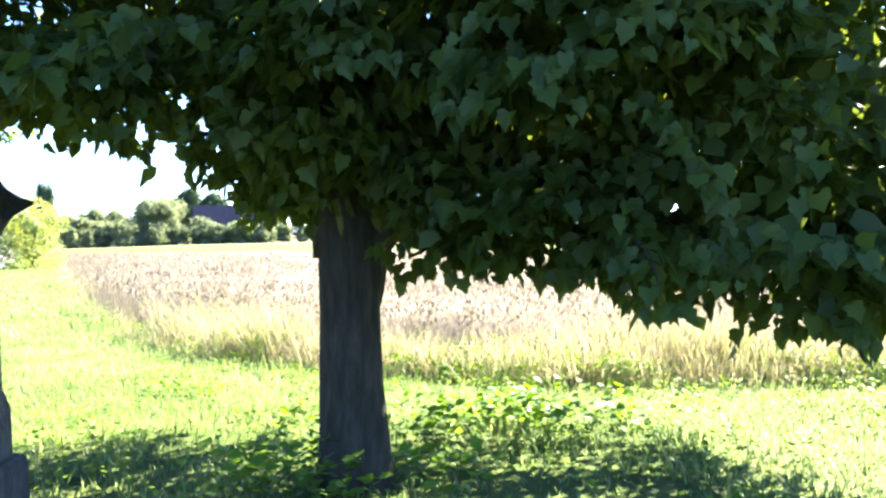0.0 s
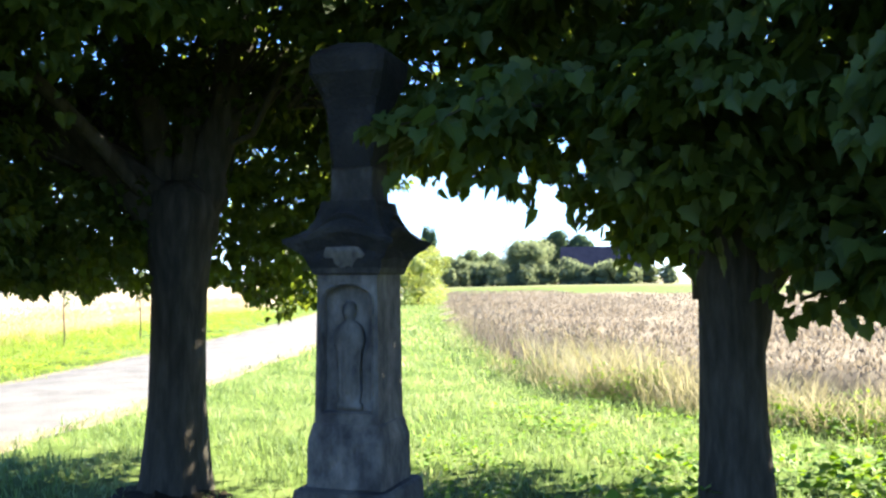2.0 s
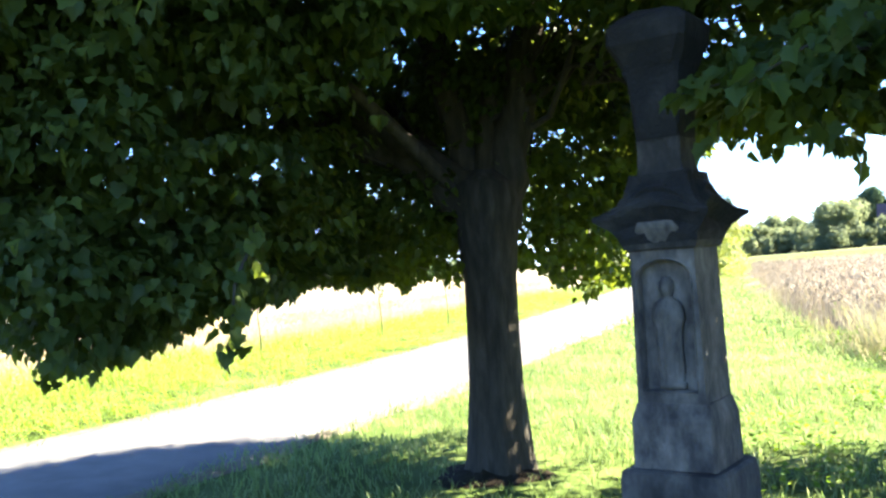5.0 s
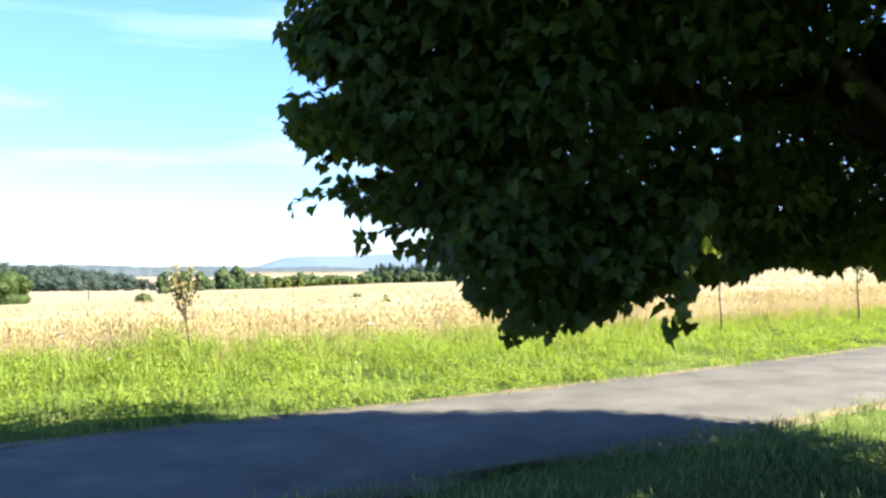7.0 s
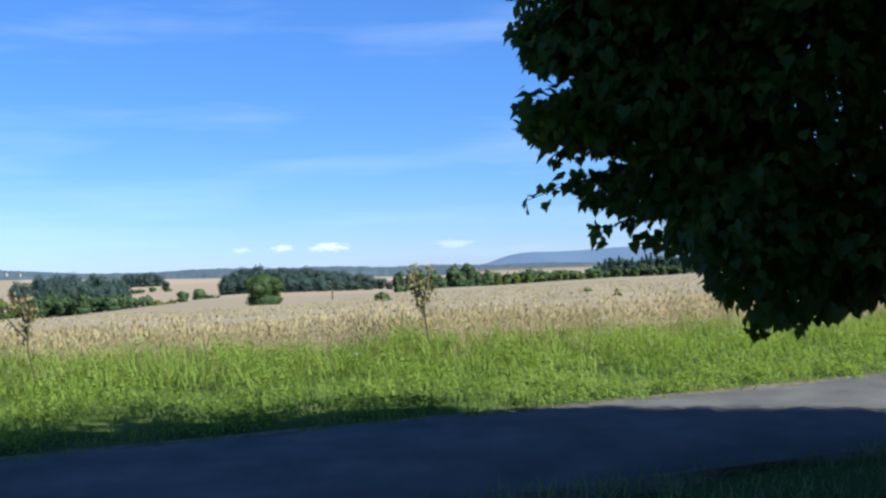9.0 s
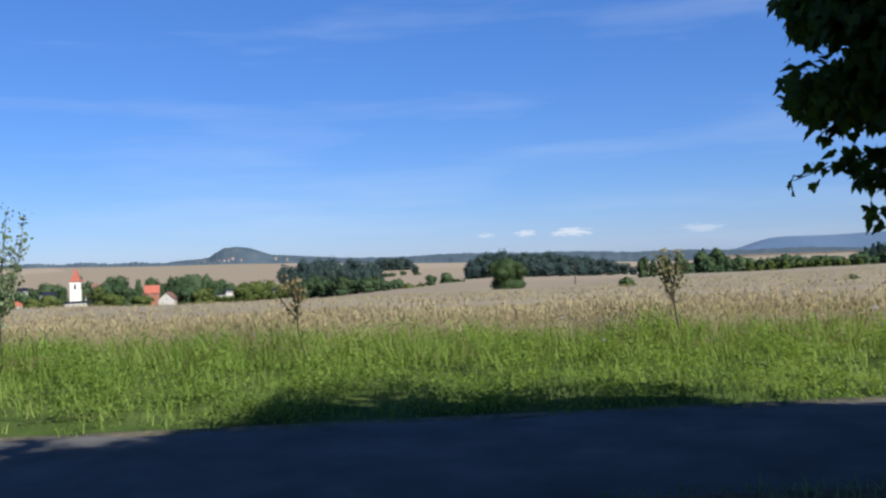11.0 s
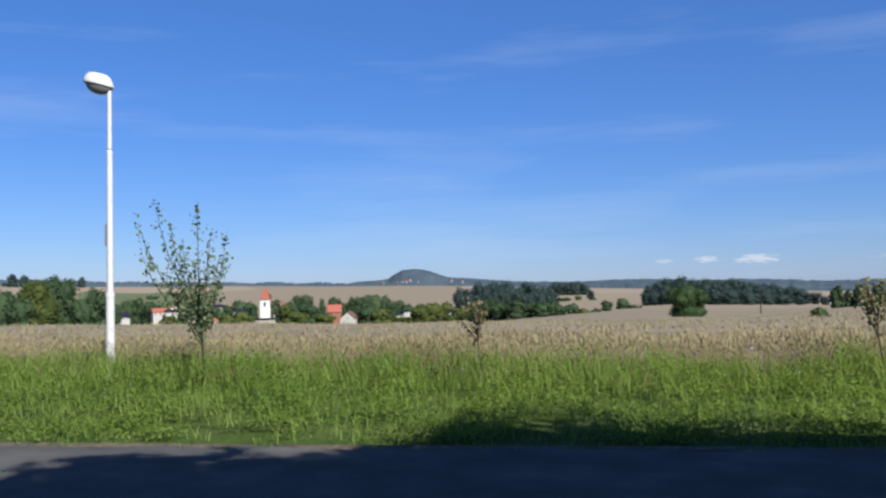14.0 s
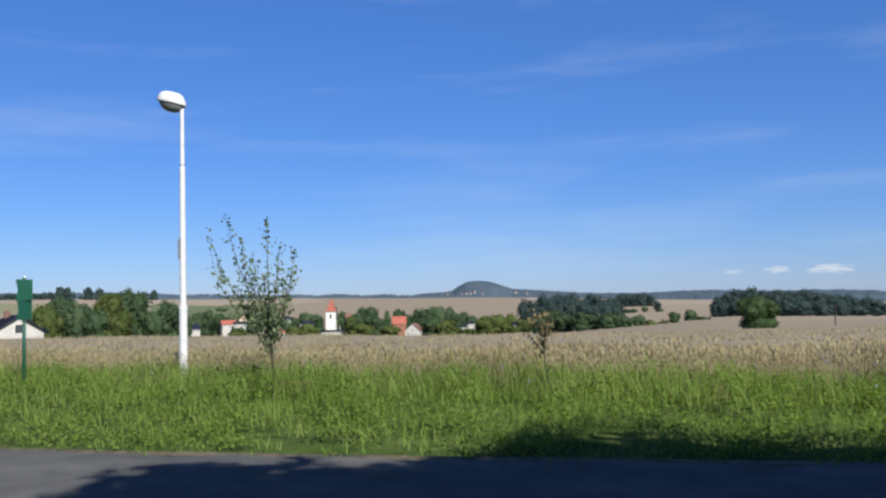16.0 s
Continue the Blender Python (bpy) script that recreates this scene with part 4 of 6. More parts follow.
gx, gy = scatter(32000, -10, 9, -5, 15, lambda x, y: lawn(x, y) & (np.hypot(x, y) > 0.4) & (rng.random(len(x)) < np.clip(9 / np.hypot(x, y), 0.25, 1)))
tufts("meadow_grass", M_GRASS, gx, gy, 4, 0.09 + 0.10 * patchy(gx, gy), 0.011, 0.6, 0.06, "short meadow grass under the trees", "grass")
gx, gy = scatter(26000, -40, 8, 14, 70, lambda x, y: lawn(x, y))
tufts("meadow_grass", M_GRASS, gx, gy, 4, 0.16, 0.03, 0.5, 0.12, "sunlit meadow grass along the lane", "grass")


# ---- verge, corn and weeds ----
def verge(x, y):
    s = road_side(x, y)
    return (s > 1.47 + 0.07 * np.sin(y * 2.7) + 0.04 * np.sin(y * 7.1)) & (s < west_edge(y) + 0.5)


def verge_top(x, y):
    """Height of the growth on the verge: low at the lane, lumpy, taller towards the wheat."""
    s = road_side(x, y)
    lump = 0.55 * patchy(x, y, 1.0) + 0.45 * patchy(x + 3.1, y - 1.7, 2.6)
    return np.interp(s, [1.5, 1.9, 3.0, 4.5, 6.0, 8.0], [0.05, 0.13, 0.26, 0.40, 0.54, 0.56]) * (0.58 + 0.84 * lump) * np.interp(y, [7, 14], [1, 0.6])


gx, gy = scatter(44000, -34, -4, -24, 42, lambda x, y: verge(x, y) & (rng.random(len(x)) < np.clip(13 / np.hypot(x, y), 0.2, 1)))
h_ = verge_top(gx, gy)
tufts("verge_grass", M_VERGE, gx, gy, 7, h_ * 0.50 + 0.11, 0.010, 0.75, 0.09, "lush green grass on the roadside verge", "grass", np.repeat(h_ * 0.58, 7))


gx, gy = scatter(36000, -34, -8, -24, 40, lambda x, y: (np.abs(road_side(x, y) - west_edge(y) + 0.35) < 0.75) & (rng.random(len(x)) < np.clip(14 / np.hypot(x, y), 0.2, 1)))
tufts("edge_grass", M_VERGE, gx, gy, 7, (0.46 + 0.20 * patchy(gx, gy, 1.3)) * np.interp(gy, [7, 14], [1, 0.6]), 0.011, 0.6, 0.1, "tall green grass along the wheat", "grass")


def weed_patch(name, x, y, h, size, per, material, label, category, spreadr=0.13):
    """Leafy weeds: broad leaves round upright stems."""
    n = len(x)
    xx = np.repeat(x, per) + rng.normal(0, spreadr, n * per)
    yy = np.repeat(y, per) + rng.normal(0, spreadr, n * per)
    zz = gz(xx, yy) + np.repeat(h, per) * rng.uniform(0.15, 1.0, n * per)
    az = rng.uniform(0, 2 * math.pi, n * per)
    out = np.stack([np.cos(az), np.sin(az), rng.uniform(-0.5, 0.5, n * per)], 1)
    face = np.stack([rng.normal(0, 0.4, n * per), rng.normal(0, 0.4, n * per), np.ones(n * per)], 1)
    v, f = spread(LEAF_V, LEAF_F, np.stack([xx, yy, zz], 1), frames_of(out, face), size * rng.uniform(0.5, 1.2, n * per))
    return tagged(np_mesh(name, v, f, material), label, category, kind="stuff")


def weed_mounds(name, x, y, h, radius, size, per, material, label, category):
    """Bushy weeds: leaves over the outside of little domes."""
    n = len(x)
    d = unit(rng.normal(size=(n * per, 3)) * np.array([1, 1, 0.8]) + np.array([0, 0, 0.45]))
    d[:, 2] = np.abs(d[:, 2])
    rr = np.repeat(radius * rng.uniform(0.6, 1.3, n), per) * rng.uniform(0.7, 1.08, n * per)
    xx, yy = np.repeat(x, per) + d[:, 0] * rr, np.repeat(y, per) + d[:, 1] * rr
    zz = gz(xx, yy) + np.repeat(h * rng.uniform(0.75, 1.2, n), per) * (0.25 + 0.75 * d[:, 2]) * rng.uniform(0.75, 1.05, n * per)
    tip = d * np.array([1, 1, 0.2]) + rng.normal(0, 0.45, (n * per, 3)) + np.array([0, 0, -0.15])
    face = d * 0.7 + rng.normal(0, 0.3, (n * per, 3)) + np.array([0, 0, 0.9])
    v, f = spread(TINY_V, TINY_F, np.stack([xx, yy, zz], 1), frames_of(tip, face), size * rng.uniform(0.5, 1.25, n * per))
    return tagged(np_mesh(name, v, f, material), label, category, kind="stuff")


wx, wy = scatter(43000, -30, -4, -22, 36, lambda x, y: verge(x, y) & (road_side(x, y) > 1.85) & (patchy(x, y, 1.7) > 0.3 + 0.35 * rng.random(len(x))) & (rng.random(len(x)) < np.clip(12 / np.hypot(x, y), 0.2, 1)))
weed_mounds("verge_weeds", wx, wy, verge_top(wx, wy) * 1.04 + 0.02, 0.24, 0.045, 37, M_VERGE_WEED, "leafy green weeds on the roadside verge", "weeds")
# weeds round the foot of the first linden
wx, wy = scatter(700, -2.4, 3.6, 4.6, 8.6, lambda x, y: (rng.random(len(x)) < np.exp(-((x - 0.7) / 1.0) ** 2 - ((y - 7.6) / 0.55) ** 2) + 0.6 * np.exp(-(np.hypot(x - T1[0], y - T1[1]) - 0.55) ** 2 / 0.08)) & (np.hypot(x - T1[0], y - T1[1]) > 0.36))
weed_patch("ground_ivy", wx, wy, 0.14 + 0.22 * patchy(wx, wy, 2.0), 0.078, 17, M_WEED, "broad-leaved weeds round the foot of a linden", "weeds", 0.11)
# low broad leaves strewn in the meadow
wx, wy = scatter(3400, -9, 7, 4.0, 13, lambda x, y: lawn(x, y) & (x > -4) & (patchy(x, y, 2.9) > 0.55))
weed_patch("clover", wx, wy, np.full(len(wx), 0.12), 0.042, 9, M_WEED, "low clover and plantain leaves in the meadow", "weeds", 0.1)

STALK_V = [(-0.005, 0, 0), (0.005, 0, 0), (0.0, 0.90, 0.03), (-0.015, 0.93, 0.04), (0.015, 0.93, 0.04), (0.004, 1.01, 0.08), (0.0, 0.89, 0.02)]
STALK_F = [(0, 1, 2), (6, 4, 5), (6, 5, 3)]


def stalks(name, x, y, per, height, lean, spreadr, material, label, category, wide=1.0):
    n = len(x)
    xx = np.repeat(x, per) + rng.normal(0, spreadr, n * per)
    yy = np.repeat(y, per) + rng.normal(0, spreadr, n * per)
    az = rng.uniform(0, 2 * math.pi, n * per)
    t = np.abs(rng.normal(0, lean, n * per))
    up = np.stack([np.cos(az) * np.sin(t), np.sin(az) * np.sin(t), np.cos(t)], 1)
    a2 = rng.uniform(0, 2 * math.pi, n * per)
    fr = frames_of(up, np.stack([np.cos(a2), np.sin(a2), np.zeros(n * per)], 1))
    fr[:, 0] *= wide
    hh = np.repeat(height, per) * rng.uniform(0.8, 1.12, n * per)
    v, f = spread(STALK_V, STALK_F, np.stack([xx, yy, gz(xx, yy)], 1), fr, hh)
    return tagged(np_mesh(name, v, f, material), label, category, kind="stuff")


def depth_w(x, y):
    return road_side(x, y) - west_edge(y)


wx, wy = scatter(60000, -38, -9, -30, 46, lambda x, y: (depth_w(x, y) > -0.1) & (depth_w(x, y) < 6) & (rng.random(len(x)) < np.clip(1.3 - depth_w(x, y) / 6, 0, 1) * np.clip(17 / np.hypot(x, y), 0, 1)))
stalks("wheat_stalks", wx, wy, 7, 0.68 + 0.1 * patchy(wx, wy, 0.5), 0.2, 0.1, M_WHEAT, "ripe wheat stalks with ears at the field edge", "wheat", 1.0)
wx, wy = scatter(70000, -30, -9, -24, 40, lambda x, y: (depth_w(x, y) > -0.15) & (depth_w(x, y) < 1.5) & (rng.random(len(x)) < np.clip(15 / np.hypot(x, y), 0, 1)))
stalks("wheat_stalks", wx, wy, 7, 0.60 + 0.14 * patchy(wx, wy, 0.9), 0.24, 0.1, M_WHEAT, "pale ripe wheat stalks along the grassy verge", "wheat", 0.9)
wx, wy = scatter(36000, -100, -14, -60, 70, lambda x, y: (depth_w(x, y) > 5) & (rng.random(len(x)) < np.clip(22 / np.hypot(x, y), 0, 1)))
stalks("wheat_stalks", wx, wy, 4, 0.68 + 0.1 * patchy(wx, wy, 0.5), 0.2, 0.2, M_WHEAT, "ripe wheat ears across the open field", "wheat", 2.2)

def fringe(x, y):
    """One along the southern edge of the northern field, nothing along its western edge."""
    return np.clip((16.5 - y) / 4, 0.08, 1)


nx_, ny_ = scatter(90000, -34, 16, 9, 60, lambda x, y: (north_depth(x, y) > 0.1 + 0.9 * fringe(x, y)) & (north_depth(x, y) < 7) & (rng.random(len(x)) < np.clip(16 / np.hypot(x, y), 0, 1) * np.clip(1.5 - north_depth(x, y) / 2.5, 0.6, 1)))
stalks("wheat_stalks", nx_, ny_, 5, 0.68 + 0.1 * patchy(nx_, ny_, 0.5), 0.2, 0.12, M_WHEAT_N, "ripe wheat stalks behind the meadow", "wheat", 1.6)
nx_, ny_ = scatter(40000, -60, 40, 14, 50, lambda x, y: (north_depth(x, y) > 6) & (rng.random(len(x)) < np.clip(20 / np.hypot(x, y), 0, 1)))
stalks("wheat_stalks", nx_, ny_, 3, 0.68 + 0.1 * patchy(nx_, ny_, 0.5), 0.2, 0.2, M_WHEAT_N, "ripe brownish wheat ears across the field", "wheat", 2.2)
# dry fringe between meadow and northern field
nx_, ny_ = scatter(150000, -30, 15, 8.6, 50, lambda x, y: (north_depth(x, y) > -0.35) & (north_depth(x, y) < 1.5) & (rng.random(len(x)) < np.clip(12 / np.hypot(x, y), 0, 1) * fringe(x, y)))
h_ = (0.50 + 0.45 * patchy(nx_, ny_, 1.1)) * np.clip(north_depth(nx_, ny_) + 0.75, 0.35, 1.1)
tufts("fringe_grass", M_DRYGRASS, nx_, ny_, 8, h_, 0.009, 0.45, 0.1, "tall dry yellow grass along the field edge", "grass")
nx_, ny_ = scatter(16000, -12, 15, 8.6, 20, lambda x, y: (north_depth(x, y) > -0.45) & (north_depth(x, y) < 0.9) & (patchy(x, y, 1.4) > 0.35 + 0.3 * rng.random(len(x))) & (rng.random(len(x)) < fringe(x, y)))
weed_mounds("fringe_weeds", nx_, ny_, 0.16 + 0.34 * patchy(nx_, ny_, 1.9), 0.17, 0.045, 22, M_WEED, "green weeds in the dry grass at the field edge", "weeds")
# chicory flowers
M_BLUE = plain("chicory_blue", (0.15, 0.18, 0.372), 0.6)
fx, fy = scatter(500, -16, -10, -14, 9, lambda x, y: verge(x, y) & (road_side(x, y) > 4) & (rng.random(len(x)) < 0.07))
weed_patch("chicory_flowers", fx, fy, np.full(len(fx), 0.72), 0.024, 4, M_BLUE, "small blue chicory flowers in the verge", "flowers", 0.05)


# ---- places by bearing ----
def polar_at(bearing, dist, up=0.0):
    b = radians(bearing)
    x, y = -math.sin(b) * dist - 0.1, math.cos(b) * dist - 0.1
    return Vector((x, y, float(gz(x, y)) + up))


# ---- street lamp, signpost, saplings ----
M_WHITE = ramp_mat("peeling_white_paint", [(0.28, (0.16, 0.155, 0.15)), (0.36, (0.35, 0.355, 0.355)), (0.7, (0.42, 0.42, 0.415))], scale=13, rough=0.5, bump=0.2, stretch=(1, 1, 0.5))
M_LENS = plain("lamp_lens", (0.11, 0.115, 0.115), 0.3)
M_GREEN = plain("green_sign_paint", (0.006, 0.051, 0.0288), 0.5)
M_IRON = plain("galvanised_steel", (0.35, 0.36, 0.37), 0.45, 0.6)


def build_street_lamp(at):
    lamp = new("street_lamp")
    lamp.location = at
    tagged(lamp, "tall white-painted steel street lamp at the wheat field edge", "street lamp")
    base = part("pole_base", tube([(0, 0, -0.2), (0, 0, -0.16), (0, 0, 1.59), (0, 0, 1.62), (0, 0, 1.66)], [0.084, 0.084, 0.0805, 0.08, 0.064], 16), M_WHITE, lamp, "peeling white lower tube", True)
    part("pole_middle", tube([(0, 0, 1.66), (0, 0, 1.70), (0, 0, 4.43), (0, 0, 4.46), (0, 0, 4.50)], [0.064, 0.064, 0.056, 0.056, 0.042], 16), M_WHITE, lamp, smooth=True)
    part("pole_top", tube([(0, 0, 4.50), (0, 0, 4.54), (0, 0, 5.72), (0, 0, 5.76)], [0.045, 0.045, 0.040, 0.040], 14), M_WHITE, lamp, smooth=True)
    part("collar", tube([(0, 0, 1.60), (0, 0, 1.70)], [0.089, 0.087], 16), M_WHITE, base)
    part("junction_box", box(0.07, 0.06, 0.42, (-0.02, -0.09, 2.62), 0.01), M_IRON, lamp)
    d = Vector((0.35, -0.94, 0)).normalized()
    def oval(z, a, b, cx):
        s = Vector((-d.y, d.x, 0))
        return [Vector((0, 0, z - 0.06 + 0.24 * (cx + a * math.cos(t)))) + d * (cx + a * math.cos(t)) + s * (b * math.sin(t)) for t in np.linspace(0, 2 * math.pi, 20, endpoint=False)]
    hood = part("lamp_hood", loft([oval(5.79, 0.285, 0.20, 0.21), oval(5.81, 0.30, 0.215, 0.21), oval(5.84, 0.295, 0.21, 0.21), oval(5.93, 0.265, 0.185, 0.21), oval(6.00, 0.215, 0.15, 0.20), oval(6.03, 0.15, 0.10, 0.20), oval(6.035, 0.05, 0.04, 0.20)]), M_WHITE, lamp, smooth=True)
    part("lamp_lens", loft([oval(5.62, 0.05, 0.04, 0.23), oval(5.64, 0.13, 0.09, 0.23), oval(5.69, 0.21, 0.14, 0.22), oval(5.75, 0.25, 0.17, 0.21), oval(5.79, 0.265, 0.185, 0.21)]), M_LENS, hood, "frosted grey lamp lens", smooth=True)
    part("neck", tube([(0, 0, 5.74), (0, 0, 5.81)], [0.05, 0.05], 12), M_IRON, lamp)
    return lamp


lamp = build_street_lamp(polar_at(130.53, 19.0))


def build_signpost(at):
    post = new("signpost")
    post.location = at
    tagged(post, "green-painted steel signpost with two boards seen from behind", "signpost")
    part("post", tube([(0, 0, -0.2), (0, 0, 2.24)], [0.032, 0.032], 12), M_GREEN, post, smooth=True)
    for z, yaw, w, off in ((1.82, 50, 0.32, -0.02), (1.46, 66, 0.36, 0.0)):
        bm = bmesh.new()
        pts = [(-w * 0.62, 0), (-w * 0.5, 0.19), (-w * 0.62, 0.38), (w * 0.38, 0.38), (w * 0.38, 0)]
        fr = [bm.verts.new((x, -0.035 + off, zz)) for x, zz in pts]
        bk = [bm.verts.new((x, -0.050 + off, zz)) for x, zz in pts]
        bm.faces.new(fr)
        bm.faces.new(bk[::-1])
        for i in range(5):
            bm.faces.new((fr[i], bk[i], bk[(i + 1) % 5], fr[(i + 1) % 5]))
        bmesh.ops.rotate(bm, cent=(0, 0, 0), matrix=Matrix.Rotation(radians(yaw + 120), 3, 'Z'), verts=bm.verts)
        bmesh.ops.translate(bm, vec=(0, 0, z), verts=bm.verts)
        part("sign_board", bm, M_GREEN, post)
    part("bracket", tube([(0, 0, 1.44), (0, 0, 1.50)], [0.042, 0.042], 10), M_IRON, post)
    part("bracket", tube([(0, 0, 2.05), (0, 0, 2.11)], [0.042, 0.042], 10), M_IRON, post)
    part("cap", tube([(0, 0, 2.235), (0, 0, 2.27)], [0.036, 0.02], 10), M_IRON, post)
    return post


signpost = build_signpost(polar_at(139.3, 18.5))

M_SAP_LEAF = ramp_mat("sapling_leaf", [(0.2, (0.042, 0.066, 0.03)), (0.55, (0.078, 0.108, 0.048)), (0.85, (0.132, 0.15, 0.078))], scale=2, rough=0.6, bump=0, per=0.25, translucent=0.3)
M_DULL_LEAF = ramp_mat("dull_sapling_leaf", [(0.2, (0.065, 0.078, 0.032)), (0.5, (0.12, 0.118, 0.05)), (0.85, (0.18, 0.145, 0.065))], scale=2, rough=0.6, bump=0, per=0.3, translucent=0.3)
M_RUST_LEAF = ramp_mat("turning_leaf", [(0.2, (0.06, 0.066, 0.028)), (0.5, (0.11, 0.092, 0.042)), (0.85, (0.165, 0.112, 0.05))], scale=2, rough=0.6, bump=0, per=0.3, translucent=0.3)


def build_sapling(at, height, fan, shoots, leaf_mat, per, leaf, label, seed, fork=0.35, bend=0.0, lean=(0, 0), leader=0.5, tips=()):
    """A young fruit tree: a thin leaning stem, rising shoots along it, small leaves on the shoots."""
    r = np.random.default_rng(seed)
    tree = new("sapling")
    tree.location = at
    tagged(tree, label, "young tree", "saplings along the verge")
    def stem_at(z):
        u = z / height
        return np.array([bend * math.sin(u * 6) + lean[0] * u * u, 0.02 * math.sin(u * 9) + lean[1] * u * u, z])
    zs = np.linspace(-0.1, height * leader, 9)
    part("stem", tube([stem_at(z) for z in zs], np.linspace(0.010 * height, 0.004 * height, 9), 8), M_BARK, tree, smooth=True)
    O = []
    for k in range(shoots):
        a = r.uniform(0, 2 * math.pi)
        z0 = height * (fork + (leader - fork) * (k / max(1, shoots - 1)) ** 0.8)
        s0 = stem_at(z0)
        length = height * r.uniform(0.26, 0.46) * (1.15 - 0.35 * k / shoots)
        out = fan * r.uniform(0.5, 1.0)
        up = math.sqrt(max(0.1, length ** 2 - (out * 0.6) ** 2))
        e = s0 + np.array([math.cos(a) * out + lean[0] * 0.8, math.sin(a) * out + lean[1] * 0.8, min(up, height * 1.02 - z0)])
        mid = s0 * 0.5 + e * 0.5 + np.array([math.cos(a), math.sin(a), -0.35]) * 0.2 * out
        if tips:
            z0, e = tips[k][3], np.array(tips[k][:3])
            s0 = stem_at(min(z0, height * leader))
            mid = s0 * 0.5 + e * 0.5 + (e - s0) * np.array([0.22, 0.22, -0.12])
        path = [s0 * (1 - u) ** 2 + 2 * mid * u * (1 - u) + e * u ** 2 for u in np.linspace(0, 1, 7)]
        part("branch", tube(path, np.linspace(0.011, 0.003, 7), 6), M_BARK, tree)
        u = r.uniform(0.05, 1.03, per)[:, None]
        O.append(s0 * (1 - u) ** 2 + 2 * mid * u * (1 - u) + e * u ** 2 + r.normal(0, 0.045, (per, 3)))
    O = np.concatenate(O)
    n = len(O)
    tip = unit(r.normal(0, 0.7, (n, 3)) + np.array([0, 0, 0.15]))
    v, f = spread(LEAF_V, LEAF_F, O, frames_of(tip, r.normal(0, 1, (n, 3)) + np.array([0, 0, 0.6])), leaf * r.uniform(0.6, 1.2, n))
    tagged(np_mesh("foliage", v, f, leaf_mat, tree), kind="stuff")
    return tree


APPLE = [(-1.0, 0.1, 2.75, 1.1), (-0.72, -0.1, 3.06, 1.2), (-0.5, 0.2, 2.7, 1.3), (-0.06, 0.0, 2.98, 1.4), (0.15, 0.15, 2.6, 1.3), (0.40, -0.1, 2.5, 1.1), (0.36, 0.2, 2.15, 1.0), (-0.92, -0.2, 2.2, 0.95),
         (-0.3, -0.3, 2.4, 1.2), (0.1, -0.35, 2.2, 1.0), (-0.6, 0.3, 1.95, 0.9), (0.3, 0.1, 1.75, 0.9), (-0.2, 0.3, 1.9, 0.8), (0.0, -0.2, 1.7, 0.85), (-0.35, 0.0, 1.6, 0.7), (-0.12, 0.1, 2.1, 1.1), (0.22, 0.0, 2.0, 1.0), (-0.42, -0.1, 2.05, 1.0)]
sb = radians(125.3)
apple = build_sapling(polar_at(125.3, 15.5), 2.95, 0.78, len(APPLE), M_SAP_LEAF, 92, 0.052, "slim apple sapling with upright leafy shoots", 21, 0.20, lean=(0.05, -0.10), leader=0.5,
                      tips=[(u * math.cos(sb) - v * math.sin(sb), u * math.sin(sb) + v * math.cos(sb), z, z0) for u, v, z, z0 in APPLE])
build_sapling(polar_at(108.1, 13.0), 1.34, 0.26, 9, M_RUST_LEAF, 18, 0.05, "small sapling with rusty turning leaves in the verge", 22, 0.55, 0.03, lean=(0.05, -0.16), leader=0.8)
build_sapling(polar_at(84.95, 13.9), 1.50, 0.26, 12, M_DULL_LEAF, 24, 0.05, "young sapling with brownish green leaves in the verge", 23, 0.50, 0.03, lean=(0.0, -0.08), leader=0.8)
build_sapling(polar_at(52.8, 19.5), 1.95, 0.3, 8, M_SAP_LEAF, 24, 0.06, "thin young tree with few leaves beside the lane", 24, 0.5, leader=0.8)
build_sapling(polar_at(45.3, 22.7), 2.0, 0.3, 8, M_SAP_LEAF, 24, 0.06, "thin young tree with few leaves beside the lane", 25, 0.5, leader=0.8)
build_sapling(polar_at(41.1, 26.0), 2.0, 0.3, 8, M_SAP_LEAF, 24, 0.06, "thin young tree with few leaves beside the lane", 26, 0.5, leader=0.8)


def build_marker(at):
    ob = new("marker_post")
    ob.location = at
    tagged(ob, "short white plastic marker post in tall verge grass", "marker post")
    part("post", loft([square(0.10, 0.07, -0.1, 0.02), square(0.10, 0.07, 0.27, 0.02), square(0.07, 0.045, 0.31, 0.015)]), M_WHITE, ob)
    part("band", loft([square(0.104, 0.074, 0.15, 0.02), square(0.104, 0.074, 0.20, 0.02)]), M_IRON, ob)
    return ob


build_marker(polar_at(66.6, 17.5))

